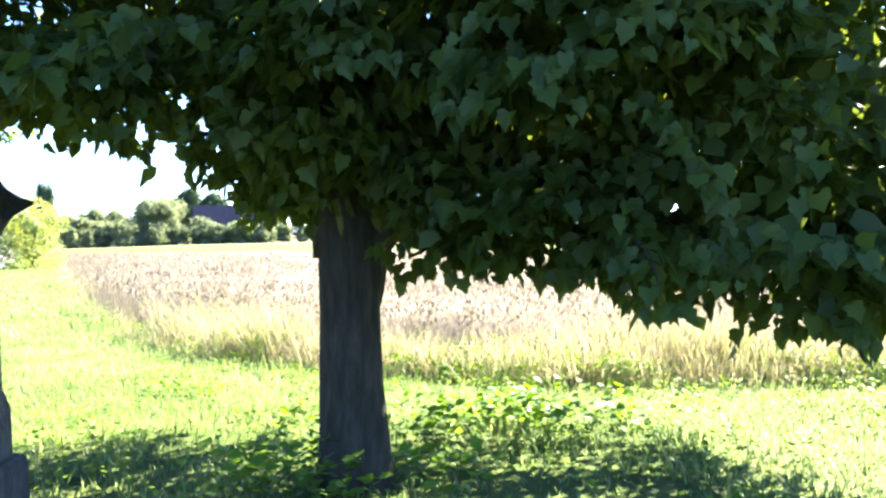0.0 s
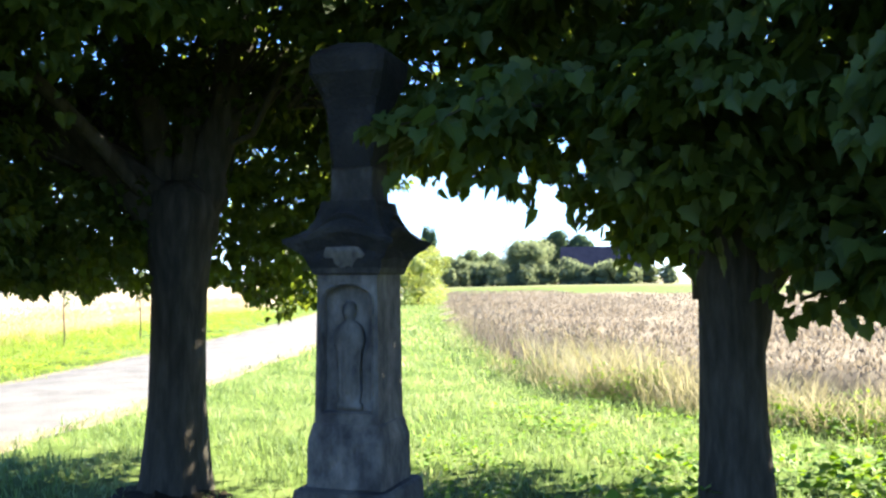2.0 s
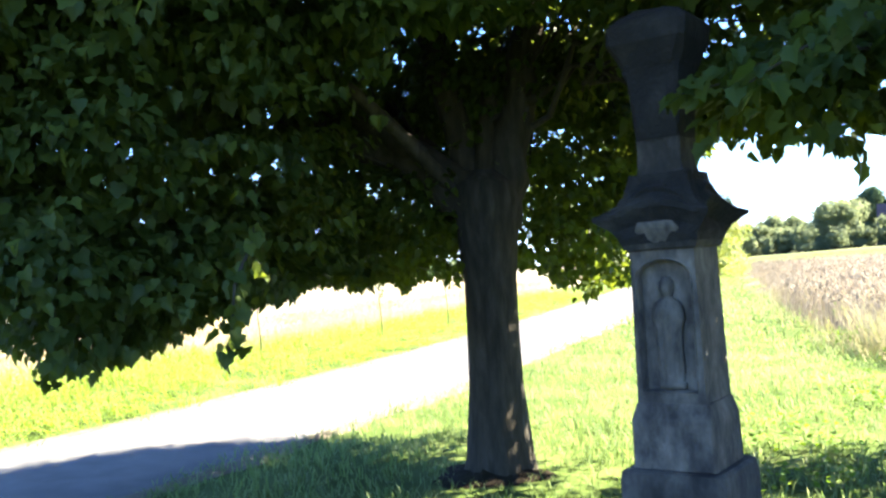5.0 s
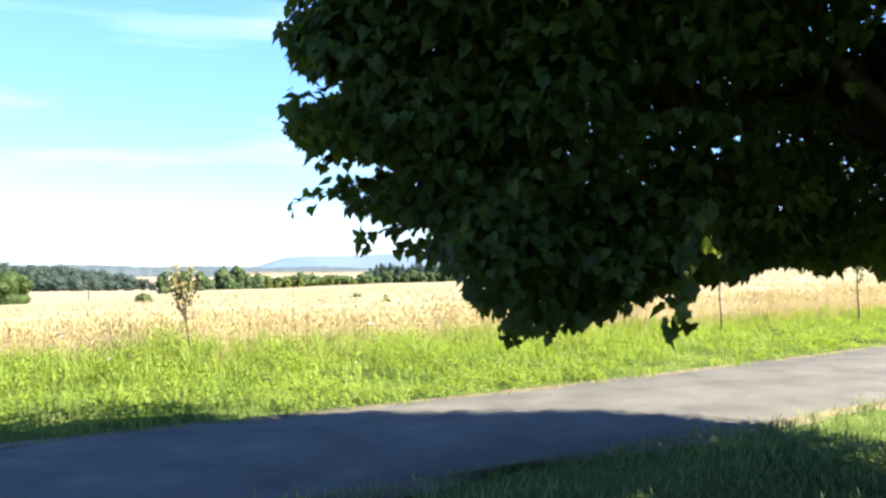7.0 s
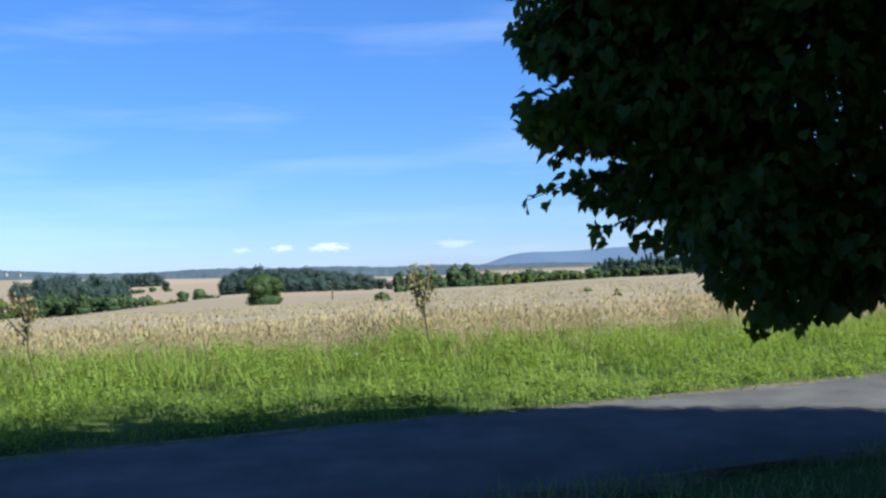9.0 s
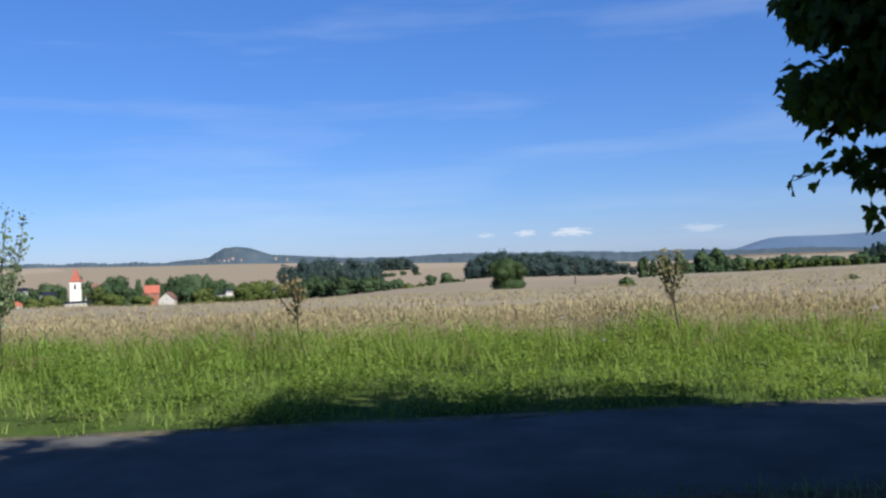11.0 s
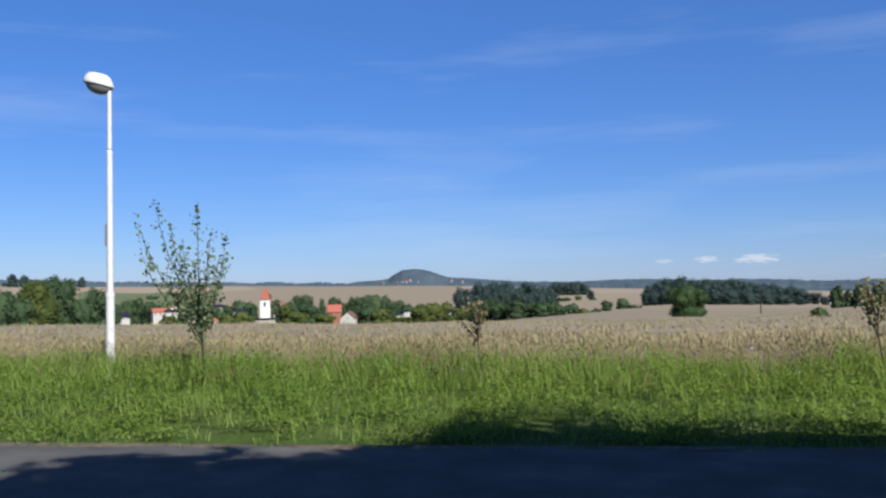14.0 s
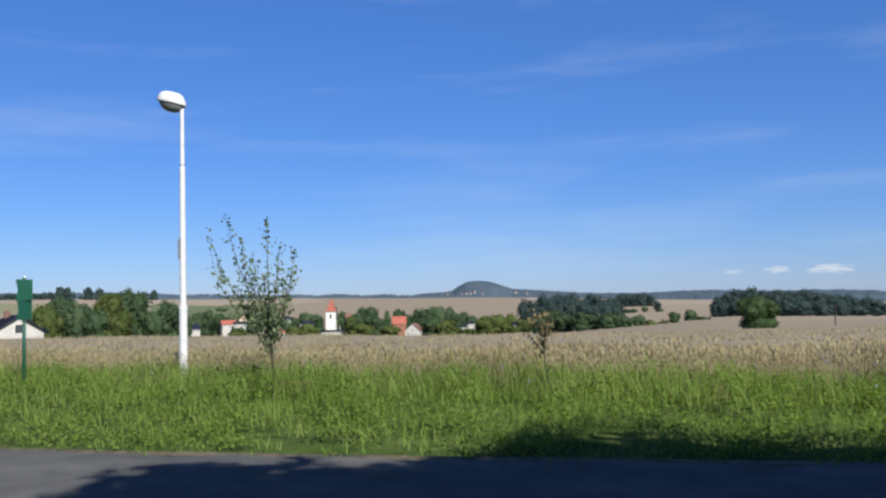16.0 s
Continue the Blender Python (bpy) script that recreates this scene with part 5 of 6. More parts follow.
# painted trail mark on the second trunk
M_TRAIL = plain("trail_paint_white", (0.060, 0.063, 0.060), 0.7)
M_TRAIL_Y = plain("trail_paint_yellow", (0.066, 0.055, 0.018), 0.7)
R_MARK = 0.222
out_ = Vector((-T2[0], -T2[1], 0)).normalized()
for z_, m_, nm in ((1.365, M_TRAIL, "trail_stripe"), (1.392, M_TRAIL_Y, "trail_stripe"), (1.419, M_TRAIL, "trail_stripe")):
    bm = bmesh.new()
    rows_ = []
    for a_ in np.linspace(-0.19, 0.19, 7):
        d_ = Matrix.Rotation(a_ - 0.30, 3, 'Z') @ out_
        rows_.append([bm.verts.new((d_.x * R_MARK, d_.y * R_MARK, z_ + h_)) for h_ in (0.0, 0.023)] + [bm.verts.new((d_.x * (R_MARK - 0.04), d_.y * (R_MARK - 0.04), z_ + h_)) for h_ in (0.023, 0.0)])
    for a_, b_ in zip(rows_, rows_[1:]):
        for i_ in range(4):
            bm.faces.new((a_[i_], b_[i_], b_[(i_ + 1) % 4], a_[(i_ + 1) % 4]))
    bm.faces.new(rows_[0]); bm.faces.new(rows_[-1][::-1])
    part(nm, bm, m_, tree_2, "faded painted trail mark")


# ---- far trees ----
QUAD_V = [(-0.5, 0, 0), (0.1, -0.25, 0.1), (0.5, 0.45, 0), (-0.15, 0.6, 0.12)]


def crown_lobes(h, w, r):
    """Uneven rounded masses of foliage from near the ground to the top."""
    out = [(0, 0, h * 0.55, w * 0.36, w * 0.36, h * 0.40), (0, 0, h * 0.18, w * 0.45, w * 0.45, h * 0.24)]
    for i in range(int(r.integers(10, 15))):
        e = unit(r.normal(size=3) * np.array([1, 1, 0.9]))
        q = r.uniform(0.12, 0.24)
        out.append((e[0] * w * 0.35, e[1] * w * 0.35, h * (0.52 + 0.34 * e[2]), w * q, w * q, h * q))
    return out


ICO = []
for k_ in (1, 2):
    bm = bmesh.new()
    bmesh.ops.create_icosphere(bm, subdivisions=k_, radius=1)
    ICO.append((np.array([v.co[:] for v in bm.verts]), np.array([[v.index for v in f.verts] for f in bm.faces])))
    bm.free()


def clumps(h, w, leaf, r, conifer=False, dense=1.0, core=1.0):
    """Vertices and faces of the small ragged leaf clumps of one far crown."""
    n = int(dense * 6.5 * h * w / leaf ** 2)
    lobes = []
    if conifer:
        u = r.uniform(0.0, 1, n) ** 1.25
        a = r.uniform(0, 2 * math.pi, n)
        rad = (1 - u) * w * 0.5 * r.uniform(0.55, 1.1, n) + 0.1
        o = np.stack([np.cos(a) * rad, np.sin(a) * rad, u * h], 1)
        nrm = np.stack([np.cos(a), np.sin(a), np.full(n, 0.35)], 1)
    else:
        lobes = crown_lobes(h, w, r)
        o, nrm = lobes_sample(lobes, n, r, 0.80)
        o = o + r.normal(0, h * 0.012, o.shape)
    n = len(o)
    tip = unit(nrm * 0.4 + r.normal(0, 0.6, (n, 3)) + np.array([0, 0, -0.3]))
    face = nrm + r.normal(0, 0.40, (n, 3)) + np.array([0, 0, 0.2])
    v, f = spread(QUAD_V, [(0, 1, 2), (0, 2, 3)], o, frames_of(tip, face), leaf * r.uniform(0.6, 1.35, n))
    V, F, base = [v], [f], len(v)
    # dense inside of the crown
    for i, l in enumerate(lobes):
        iv, tri = ICO[1 if i < 2 else 0]
        V.append(iv * (1 + r.normal(0, 0.08, (len(iv), 1))) * np.array(l[3:6]) * (0.90 if i < 2 else 0.80) * core + np.array(l[:3]))
        F.append(tri + base)
        base += len(iv)
    return np.concatenate(V), np.concatenate(F)


def rooted(b, d, h, w, least=0.85):
    """Where a tree stands; one that would be too squat is rooted lower down the slope."""
    p = polar_at(b, d)
    if h < least * w:
        p.z -= least * w - h
        h = least * w
    return p, h


def far_tree(b, d, h, w, label, seed, material=None, name="broadleaf_tree", size=0.0019, group="", least=0.85, dense=1.0, core=1.0):
    r = np.random.default_rng(seed)
    p, h = rooted(b, d, h, w, least)
    tree = new(name)
    tree.location = p
    tagged(tree, label, "bush" if name == "bush" else "tree", group)
    part("trunk", tube([(0, 0, -0.3), (0, 0, h * 0.2), (0.05 * w, 0, h * 0.5)], [h * 0.035, h * 0.028, h * 0.015], 8), M_BARK, tree)
    v, f = clumps(h, w, size * d, r, dense=dense, core=core)
    tagged(np_mesh("crown", v, f, material or M_FAR_LEAF, tree), kind="stuff")
    return tree


def woodland(name, spots, label, material=None, seed=1, conifer=0.0, size=0.0016, least=0.85, core=1.0):
    """A stand of trees, too far off to tell apart. spots: bearing, distance, height, width."""
    r = np.random.default_rng(seed)
    V, F, base = [], [], 0
    for b, d, h, w in spots:
        p, h = rooted(b, d, h, w, least)
        v, f = clumps(h * r.uniform(0.97, 1.05), w * r.uniform(1.1, 1.45), size * d, r, r.random() < conifer, 0.75, core)
        V.append(v + np.array(p))
        F.append(f + base)
        base += len(v)
    return tagged(np_mesh(name, np.concatenate(V), np.concatenate(F), material or M_FAR_LEAF), label, "woodland", kind="stuff")


def row_of(b0, b1, n, d0, d1, h0, h1, seed):
    r = random.Random(seed)
    out = []
    for i in range(n):
        h = r.uniform(h0, h1)
        out.append((b0 + (b1 - b0) * (i + r.uniform(-0.3, 0.3)) / max(1, n - 1), r.uniform(d0, d1), h, h * r.uniform(0.7, 1.0)))
    return out


# far leaf colour carries the haze: bluish, with translucency to flatten contrast
M_HAZE_LEAF = ramp_mat("hazed_woodland", [(0.2, (0.037, 0.056, 0.054)), (0.5, (0.044, 0.066, 0.061)), (0.85, (0.053, 0.076, 0.066))], scale=0.05, rough=1.0, bump=0, per=0.06, translucent=0.5, spec=0.0)
M_LIME = ramp_mat("sunlit_bush_leaf", [(0.2, (0.080, 0.118, 0.026)), (0.55, (0.138, 0.178, 0.042)), (0.85, (0.215, 0.225, 0.062))], scale=1, rough=0.6, bump=0, per=0.25, translucent=0.35)
M_WARM_LEAF = ramp_mat("garden_leaf", [(0.2, (0.024, 0.036, 0.0108)), (0.5, (0.045, 0.06, 0.018)), (0.85, (0.078, 0.09, 0.03))], scale=0.12, rough=0.9, bump=0, per=0.12, translucent=0.12, spec=0.0)

M_OAK = ramp_mat("oak_leaf", [(0.2, (0.0155, 0.031, 0.0095)), (0.5, (0.028, 0.047, 0.014)), (0.85, (0.045, 0.066, 0.022))], scale=0.3, rough=0.7, bump=0, per=0.18, translucent=0.15, spec=0.15)
far_tree(95.4, 280, 11.0, 12.2, "lone round-crowned oak in the wheat field", 36, M_OAK, name="oak_tree", size=0.0015)
far_tree(88.0, 60, 1.15, 1.15, "round green bush in the wheat field", 32, M_OAK, name="bush", least=0.6, size=0.0022)
far_tree(75.1, 40, 0.85, 0.72, "low green bush in the wheat field", 33, name="bush", least=0.6, size=0.0022)
far_tree(73.2, 30, 0.78, 0.5, "small dull green bush in the wheat field", 37, M_WARM_LEAF, name="bush", least=0.6, size=0.0022)
far_tree(24.3, 56, 4.3, 4.2, "bright yellow-green young tree beside the meadow path", 34, M_LIME, "young_tree", 0.0016, core=0.35, dense=0.8)
for k_, q_ in enumerate([(138.57, 170, 6.8, 4.7), (137.98, 165, 7.7, 5.1), (137.23, 175, 9.6, 6.3), (136.16, 170, 8.2, 6.1), (135.38, 160, 6.4, 5.0), (134.60, 175, 10.1, 6.8), (133.34, 180, 10.8, 7.2), (134.07, 148, 5.5, 5.2), (132.05, 160, 6.5, 4.4), (131.34, 170, 8.4, 5.3), (130.52, 168, 6.3, 3.8)]):
    far_tree(*q_, "dark green broadleaf tree behind the wheat field", 300 + k_, M_WARM_LEAF if k_ in (1, 5, 7) else None, group="trees behind the wheat")
for k_, q_ in enumerate([(87.05, 285, 7.2, 3.6), (86.45, 285, 5.7, 3.2), (85.72, 285, 7.3, 5.3), (84.80, 285, 6.5, 5.0), (84.32, 285, 4.0, 4.3), (83.54, 290, 8.1, 5.4), (82.65, 293, 8.4, 7.0), (82.02, 285, 5.6, 2.8), (83.13, 285, 4.6, 6.4)]):
    far_tree(*q_, "tall dark tree at a field corner", 330 + k_, group="trees at the field corner", size=0.0021)
for k_, q_ in enumerate([(102.32, 495, 5.8, 9.9), (101.65, 485, 2.7, 7.9), (100.97, 490, 1.9, 8.5), (100.28, 500, 6.1, 6.2), (99.28, 540, 6.3, 8.4), (98.70, 540, 2.1, 7.4), (98.31, 540, 0.9, 5.4)]):
    far_tree(*q_, "single dark tree in the valley hedge", 350 + k_, M_WARM_LEAF if k_ in (1, 2) else None, group="hedgerow trees", size=0.0021)

# northern trees behind the wheat
woodland("tree_row", row_of(29, 9, 22, 140, 150, 2.4, 4.0, 1) + row_of(29, 19, 6, 160, 172, 5, 7, 2), "green hedge and bushes behind the wheat field", M_NORTH_LEAF, seed=2, core=0.8, size=0.0018)
for k_, q_ in enumerate([(17.6, 148, 8.0, 10.5), (22.1, 150, 5.2, 6.8), (20.6, 152, 4.2, 5.0), (19.6, 158, 6.2, 6.0), (14.6, 146, 4.2, 6.2), (12.7, 146, 3.8, 5.8), (11.2, 145, 3.2, 5.0)]):
    far_tree(*q_, "rounded green tree in the hedge behind the wheat", 370 + k_, M_NORTH_LEAF, group="hedge trees in the north", size=0.0018, core=0.85)
for k_, q_ in enumerate([(15.7, 215, 12.6, 9.0), (14.1, 215, 11.8, 8.0), (23.6, 175, 12.0, 5.0)]):
    far_tree(*q_, "tall dark tree behind the northern hedge", 380 + k_, group="tall trees in the north", size=0.0018)
# between the lane and the western fields
woodland("tree_row", row_of(60, 30, 40, 420, 520, 7, 11, 4), "distant hedge line beyond the western fields", seed=3, size=0.004)
WOOD_B = [58, 62, 66, 68, 69, 70, 70.7, 71.3, 72, 72.5, 73.1, 73.5, 74.0, 74.4, 74.8, 75.2, 75.7, 76.3, 77.1, 77.8, 78.5, 79.2, 79.7, 80.2, 81.3]
WOOD_TOP = [4.5, 4.0, 3.0, 0.6, 0.0, 0.8, 1.5, 1.7, 0.9, 0.2, 1.0, 1.4, 0.2, -1.0, -2.0, -1.7, -3.0, -2.2, -2.5, -2.9, -1.5, -2.4, -1.9, -3.4, -1.4]


def wood_edge(b0, b1, n, d, lower, slim, seed):
    """Trees side by side along the far end of the field, with the rise and fall of their tops."""
    r = random.Random(seed)
    out = []
    for i in range(n):
        b = b0 + (b1 - b0) * (i + r.uniform(-0.3, 0.3)) / (n - 1)
        p = polar_at(b, d)
        h = max(2.2, float(np.interp(b, WOOD_B, WOOD_TOP)) - lower - p.z) * r.uniform(0.87, 1.02)
        out.append((b, d + r.uniform(-3, 3), h, min(h, 5.5) * r.uniform(0.75, 0.95) * slim))
    return out


woodland("tree_row", wood_edge(81.3, 74.6, 14, 325, 0.0, 1.0, 51), "line of dark trees at the far edge of the field", seed=4, size=0.0020)
woodland("tree_row", wood_edge(80.9, 74.8, 12, 318, 1.3, 0.9, 52), "bushes along the far edge of the field", M_WARM_LEAF, seed=24, size=0.0020, least=0.6)
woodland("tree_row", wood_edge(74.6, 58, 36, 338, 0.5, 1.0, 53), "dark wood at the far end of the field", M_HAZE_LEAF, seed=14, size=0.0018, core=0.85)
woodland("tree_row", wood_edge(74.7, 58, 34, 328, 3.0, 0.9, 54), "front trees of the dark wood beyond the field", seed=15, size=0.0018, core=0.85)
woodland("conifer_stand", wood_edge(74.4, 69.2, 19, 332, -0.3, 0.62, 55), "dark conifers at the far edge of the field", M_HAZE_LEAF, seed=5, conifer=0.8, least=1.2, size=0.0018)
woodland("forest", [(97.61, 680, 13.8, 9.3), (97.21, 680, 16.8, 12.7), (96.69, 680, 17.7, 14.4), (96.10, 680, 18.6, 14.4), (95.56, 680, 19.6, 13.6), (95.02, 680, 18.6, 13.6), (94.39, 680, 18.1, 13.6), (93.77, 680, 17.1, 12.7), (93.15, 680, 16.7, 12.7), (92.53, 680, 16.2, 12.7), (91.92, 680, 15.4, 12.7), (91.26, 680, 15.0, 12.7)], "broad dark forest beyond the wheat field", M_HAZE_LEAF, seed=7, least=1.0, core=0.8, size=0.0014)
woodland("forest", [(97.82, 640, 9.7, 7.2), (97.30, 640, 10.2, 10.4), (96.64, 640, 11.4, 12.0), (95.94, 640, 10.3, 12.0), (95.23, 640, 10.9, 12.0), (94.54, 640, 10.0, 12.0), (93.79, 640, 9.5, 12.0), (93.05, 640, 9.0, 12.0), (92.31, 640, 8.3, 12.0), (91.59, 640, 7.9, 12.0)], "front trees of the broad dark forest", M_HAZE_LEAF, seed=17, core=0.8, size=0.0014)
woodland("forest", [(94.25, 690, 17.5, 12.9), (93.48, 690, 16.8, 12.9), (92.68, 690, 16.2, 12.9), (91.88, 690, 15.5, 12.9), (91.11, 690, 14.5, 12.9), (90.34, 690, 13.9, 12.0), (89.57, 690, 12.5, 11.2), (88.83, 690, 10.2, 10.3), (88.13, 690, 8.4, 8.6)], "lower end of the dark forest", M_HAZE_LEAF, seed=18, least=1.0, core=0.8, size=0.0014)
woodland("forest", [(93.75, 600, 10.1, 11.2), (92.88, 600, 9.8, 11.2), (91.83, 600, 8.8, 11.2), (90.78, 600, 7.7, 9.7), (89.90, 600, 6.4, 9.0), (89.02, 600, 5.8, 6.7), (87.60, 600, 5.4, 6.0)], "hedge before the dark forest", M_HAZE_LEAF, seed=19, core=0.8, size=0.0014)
woodland("tree_belt", [(108.45, 480, 10.8, 7.8), (107.74, 500, 12.5, 9.3), (106.87, 490, 11.1, 9.8), (105.89, 480, 9.8, 9.0), (105.06, 488, 8.8, 8.5), (104.27, 480, 7.6, 9.0), (103.61, 490, 8.0, 6.7), (103.14, 480, 5.6, 6.0)], "belt of dark trees in the valley", seed=8, core=0.82, size=0.0018)
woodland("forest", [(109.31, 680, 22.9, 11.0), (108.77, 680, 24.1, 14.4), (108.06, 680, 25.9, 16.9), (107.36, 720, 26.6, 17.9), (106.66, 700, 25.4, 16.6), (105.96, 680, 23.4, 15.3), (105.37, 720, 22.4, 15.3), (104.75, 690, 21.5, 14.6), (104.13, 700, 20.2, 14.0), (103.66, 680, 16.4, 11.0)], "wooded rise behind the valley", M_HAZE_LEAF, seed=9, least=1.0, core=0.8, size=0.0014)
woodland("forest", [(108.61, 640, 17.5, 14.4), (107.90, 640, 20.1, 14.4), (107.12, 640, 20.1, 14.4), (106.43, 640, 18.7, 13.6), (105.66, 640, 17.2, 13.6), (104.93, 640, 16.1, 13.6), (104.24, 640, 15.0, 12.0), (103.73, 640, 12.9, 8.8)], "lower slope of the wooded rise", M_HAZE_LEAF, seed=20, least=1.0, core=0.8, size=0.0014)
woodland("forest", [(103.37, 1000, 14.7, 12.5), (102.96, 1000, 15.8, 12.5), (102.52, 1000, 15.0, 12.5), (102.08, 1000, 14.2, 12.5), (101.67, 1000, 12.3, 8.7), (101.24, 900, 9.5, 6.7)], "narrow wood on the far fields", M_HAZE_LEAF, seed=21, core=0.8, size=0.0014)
woodland("hedge", [(103.1, 850, 3.4, 9), (102.7, 850, 3.2, 8), (102.0, 860, 3.6, 5), (101.1, 850, 3.0, 7), (128.3, 1000, 5, 7), (128.0, 1000, 4, 6)], "scattered bushes on far fields", seed=10, size=0.0022, least=0.3)
woodland("village_trees", [(130.09, 600, 15.1, 9.7), (129.60, 660, 18.8, 9.9), (129.00, 670, 20.0, 10.9), (128.33, 660, 18.9, 10.7), (127.76, 650, 17.4, 10.5), (126.58, 600, 13.1, 8.2), (126.06, 630, 16.2, 9.4), (124.35, 600, 13.4, 8.2), (123.89, 630, 16.5, 8.6), (122.95, 640, 18.7, 14.4), (122.33, 640, 17.0, 8.8), (121.31, 650, 21.2, 5.7), (120.75, 660, 18.4, 10.7)], "garden trees at the village edge", seed=11)
woodland("village_trees", [(119.90, 610, 17.2, 12.9), (119.19, 620, 19.8, 16.2), (118.64, 600, 14.2, 10.5), (118.06, 630, 18.9, 4.7), (117.35, 650, 19.8, 8.9), (116.79, 640, 15.5, 8.8), (116.14, 640, 17.8, 10.4), (115.47, 620, 19.3, 13.9), (114.82, 640, 20.6, 16.0), (115.19, 600, 13.4, 15.0), (114.11, 650, 21.3, 10.5), (113.51, 620, 16.0, 13.1), (112.70, 640, 14.6, 10.4)], "tall trees round the village church", seed=22)
woodland("village_trees", [(b_, d_, t_ - polar_at(b_, d_).z, 7.0) for b_, d_, t_ in ((109.6, 596, -17.6), (110.1, 594, -17.2), (110.6, 598, -15.8), (112.5, 594, -18.6), (113.0, 592, -18.4), (113.6, 594, -18.2))], "bushes hiding the foot of village houses", M_WARM_LEAF, seed=25, least=0.6)
woodland("village_trees", [(114.31, 592, 10.9, 12.5), (111.89, 592, 11.6, 11.1), (111.10, 602, 13.0, 12.8), (110.29, 617, 12.5, 10.0), (109.52, 607, 8.2, 9.8), (108.93, 592, 4.5, 8.1), (119.63, 582, 10.7, 13.8), (120.26, 592, 13.8, 7.4), (117.87, 584, 8.5, 9.5), (122.96, 580, 10.9, 10.8), (123.83, 582, 8.9, 9.4), (125.21, 592, 10.7, 8.9), (127.26, 584, 8.7, 9.5)], "garden bushes between the village houses", M_WARM_LEAF, seed=23, least=0.6)
woodland("tree_row", row_of(142, 134, 26, 1290, 1360, 7, 11, 16) + [(137.3, 1250, 19, 10), (136.9, 1250, 16, 10), (135.8, 1260, 18, 13), (135.2, 1260, 15, 10), (132.1, 1260, 14, 8)], "tree line on the far ridge", M_HAZE_LEAF, seed=13, size=0.002)

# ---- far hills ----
# the blue of distance haze is mixed into both hill colours
M_HILL = ramp_mat("hazed_wooded_hill", [(0.3, (0.036, 0.052, 0.068)), (0.5, (0.046, 0.064, 0.080)), (0.7, (0.060, 0.078, 0.092))], scale=0.02, rough=1.0, bump=0.6, bump_scale=0.05, spec=0.0)
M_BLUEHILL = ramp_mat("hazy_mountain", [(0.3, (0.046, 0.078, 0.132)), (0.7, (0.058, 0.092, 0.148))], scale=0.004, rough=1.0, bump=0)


def ridge(name, b0, b1, dist, top, depth, material, label, n=140, bumpy=0.0, seed=3):
    """A long hill: top(bearing) gives the elevation in degrees of its crest as seen from the lane."""
    r = np.random.default_rng(seed)
    secs = []
    for b in np.linspace(b0, b1, n):
        h = 1.6 + dist * math.tan(radians(top(b))) + bumpy * r.uniform(-0.5, 1.0)
        a = radians(b)
        o = np.array([-math.sin(a), math.cos(a), 0])
        row = []
        for u, k in ((-1, 0.0), (-0.6, 0.45), (-0.25, 0.86), (0, 1.0), (0.35, 0.8), (1, 0.0)):
            row.append(o * (dist + depth * u) + np.array([0, 0, -30 + (h + 30) * k + bumpy * r.uniform(-0.5, 0.5) * (0 < k < 1)]))
        secs.append(row)
    v = np.array(secs).reshape(-1, 3)
    i = (np.arange(n - 1)[:, None] * 6 + np.arange(5)[None]).ravel()
    ob = np_mesh(name, v, np.stack([i, i + 6, i + 7, i + 1], 1), material, smooth=True)
    return tagged(ob, label, "hill", kind="structure")


HILL_B = [103.3, 104, 105.9, 107.4, 109, 110.1, 110.8, 111.35, 111.7, 112.25, 113.0, 113.5, 113.9, 114.6, 115.7, 116.6, 118.5]
HILL_E = [-0.1, 0.05, 0.15, 0.27, 0.40, 0.48, 0.71, 0.91, 0.97, 1.04, 0.98, 0.71, 0.44, 0.35, 0.31, 0.18, -0.1]


def cone(b):
    return float(np.interp(b, HILL_B, HILL_E))


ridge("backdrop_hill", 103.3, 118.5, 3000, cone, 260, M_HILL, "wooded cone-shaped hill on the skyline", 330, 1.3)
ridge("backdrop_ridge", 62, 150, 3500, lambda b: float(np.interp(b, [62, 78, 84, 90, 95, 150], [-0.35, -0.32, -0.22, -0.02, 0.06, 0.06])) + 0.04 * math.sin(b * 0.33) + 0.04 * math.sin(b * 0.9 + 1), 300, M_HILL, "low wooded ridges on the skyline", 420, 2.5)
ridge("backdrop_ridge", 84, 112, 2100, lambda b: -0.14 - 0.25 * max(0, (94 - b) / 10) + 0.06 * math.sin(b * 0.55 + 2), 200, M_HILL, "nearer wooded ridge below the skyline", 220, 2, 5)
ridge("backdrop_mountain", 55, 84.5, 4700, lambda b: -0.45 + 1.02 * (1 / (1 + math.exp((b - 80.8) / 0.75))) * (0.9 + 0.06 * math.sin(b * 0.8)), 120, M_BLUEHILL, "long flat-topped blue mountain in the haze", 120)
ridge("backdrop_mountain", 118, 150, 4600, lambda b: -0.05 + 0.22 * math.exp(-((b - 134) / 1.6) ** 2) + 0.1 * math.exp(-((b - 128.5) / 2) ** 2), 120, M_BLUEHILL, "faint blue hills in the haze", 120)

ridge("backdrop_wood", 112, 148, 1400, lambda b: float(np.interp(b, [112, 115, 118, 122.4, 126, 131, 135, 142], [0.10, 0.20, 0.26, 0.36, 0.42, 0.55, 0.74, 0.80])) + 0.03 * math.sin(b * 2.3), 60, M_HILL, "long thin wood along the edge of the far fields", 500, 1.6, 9)

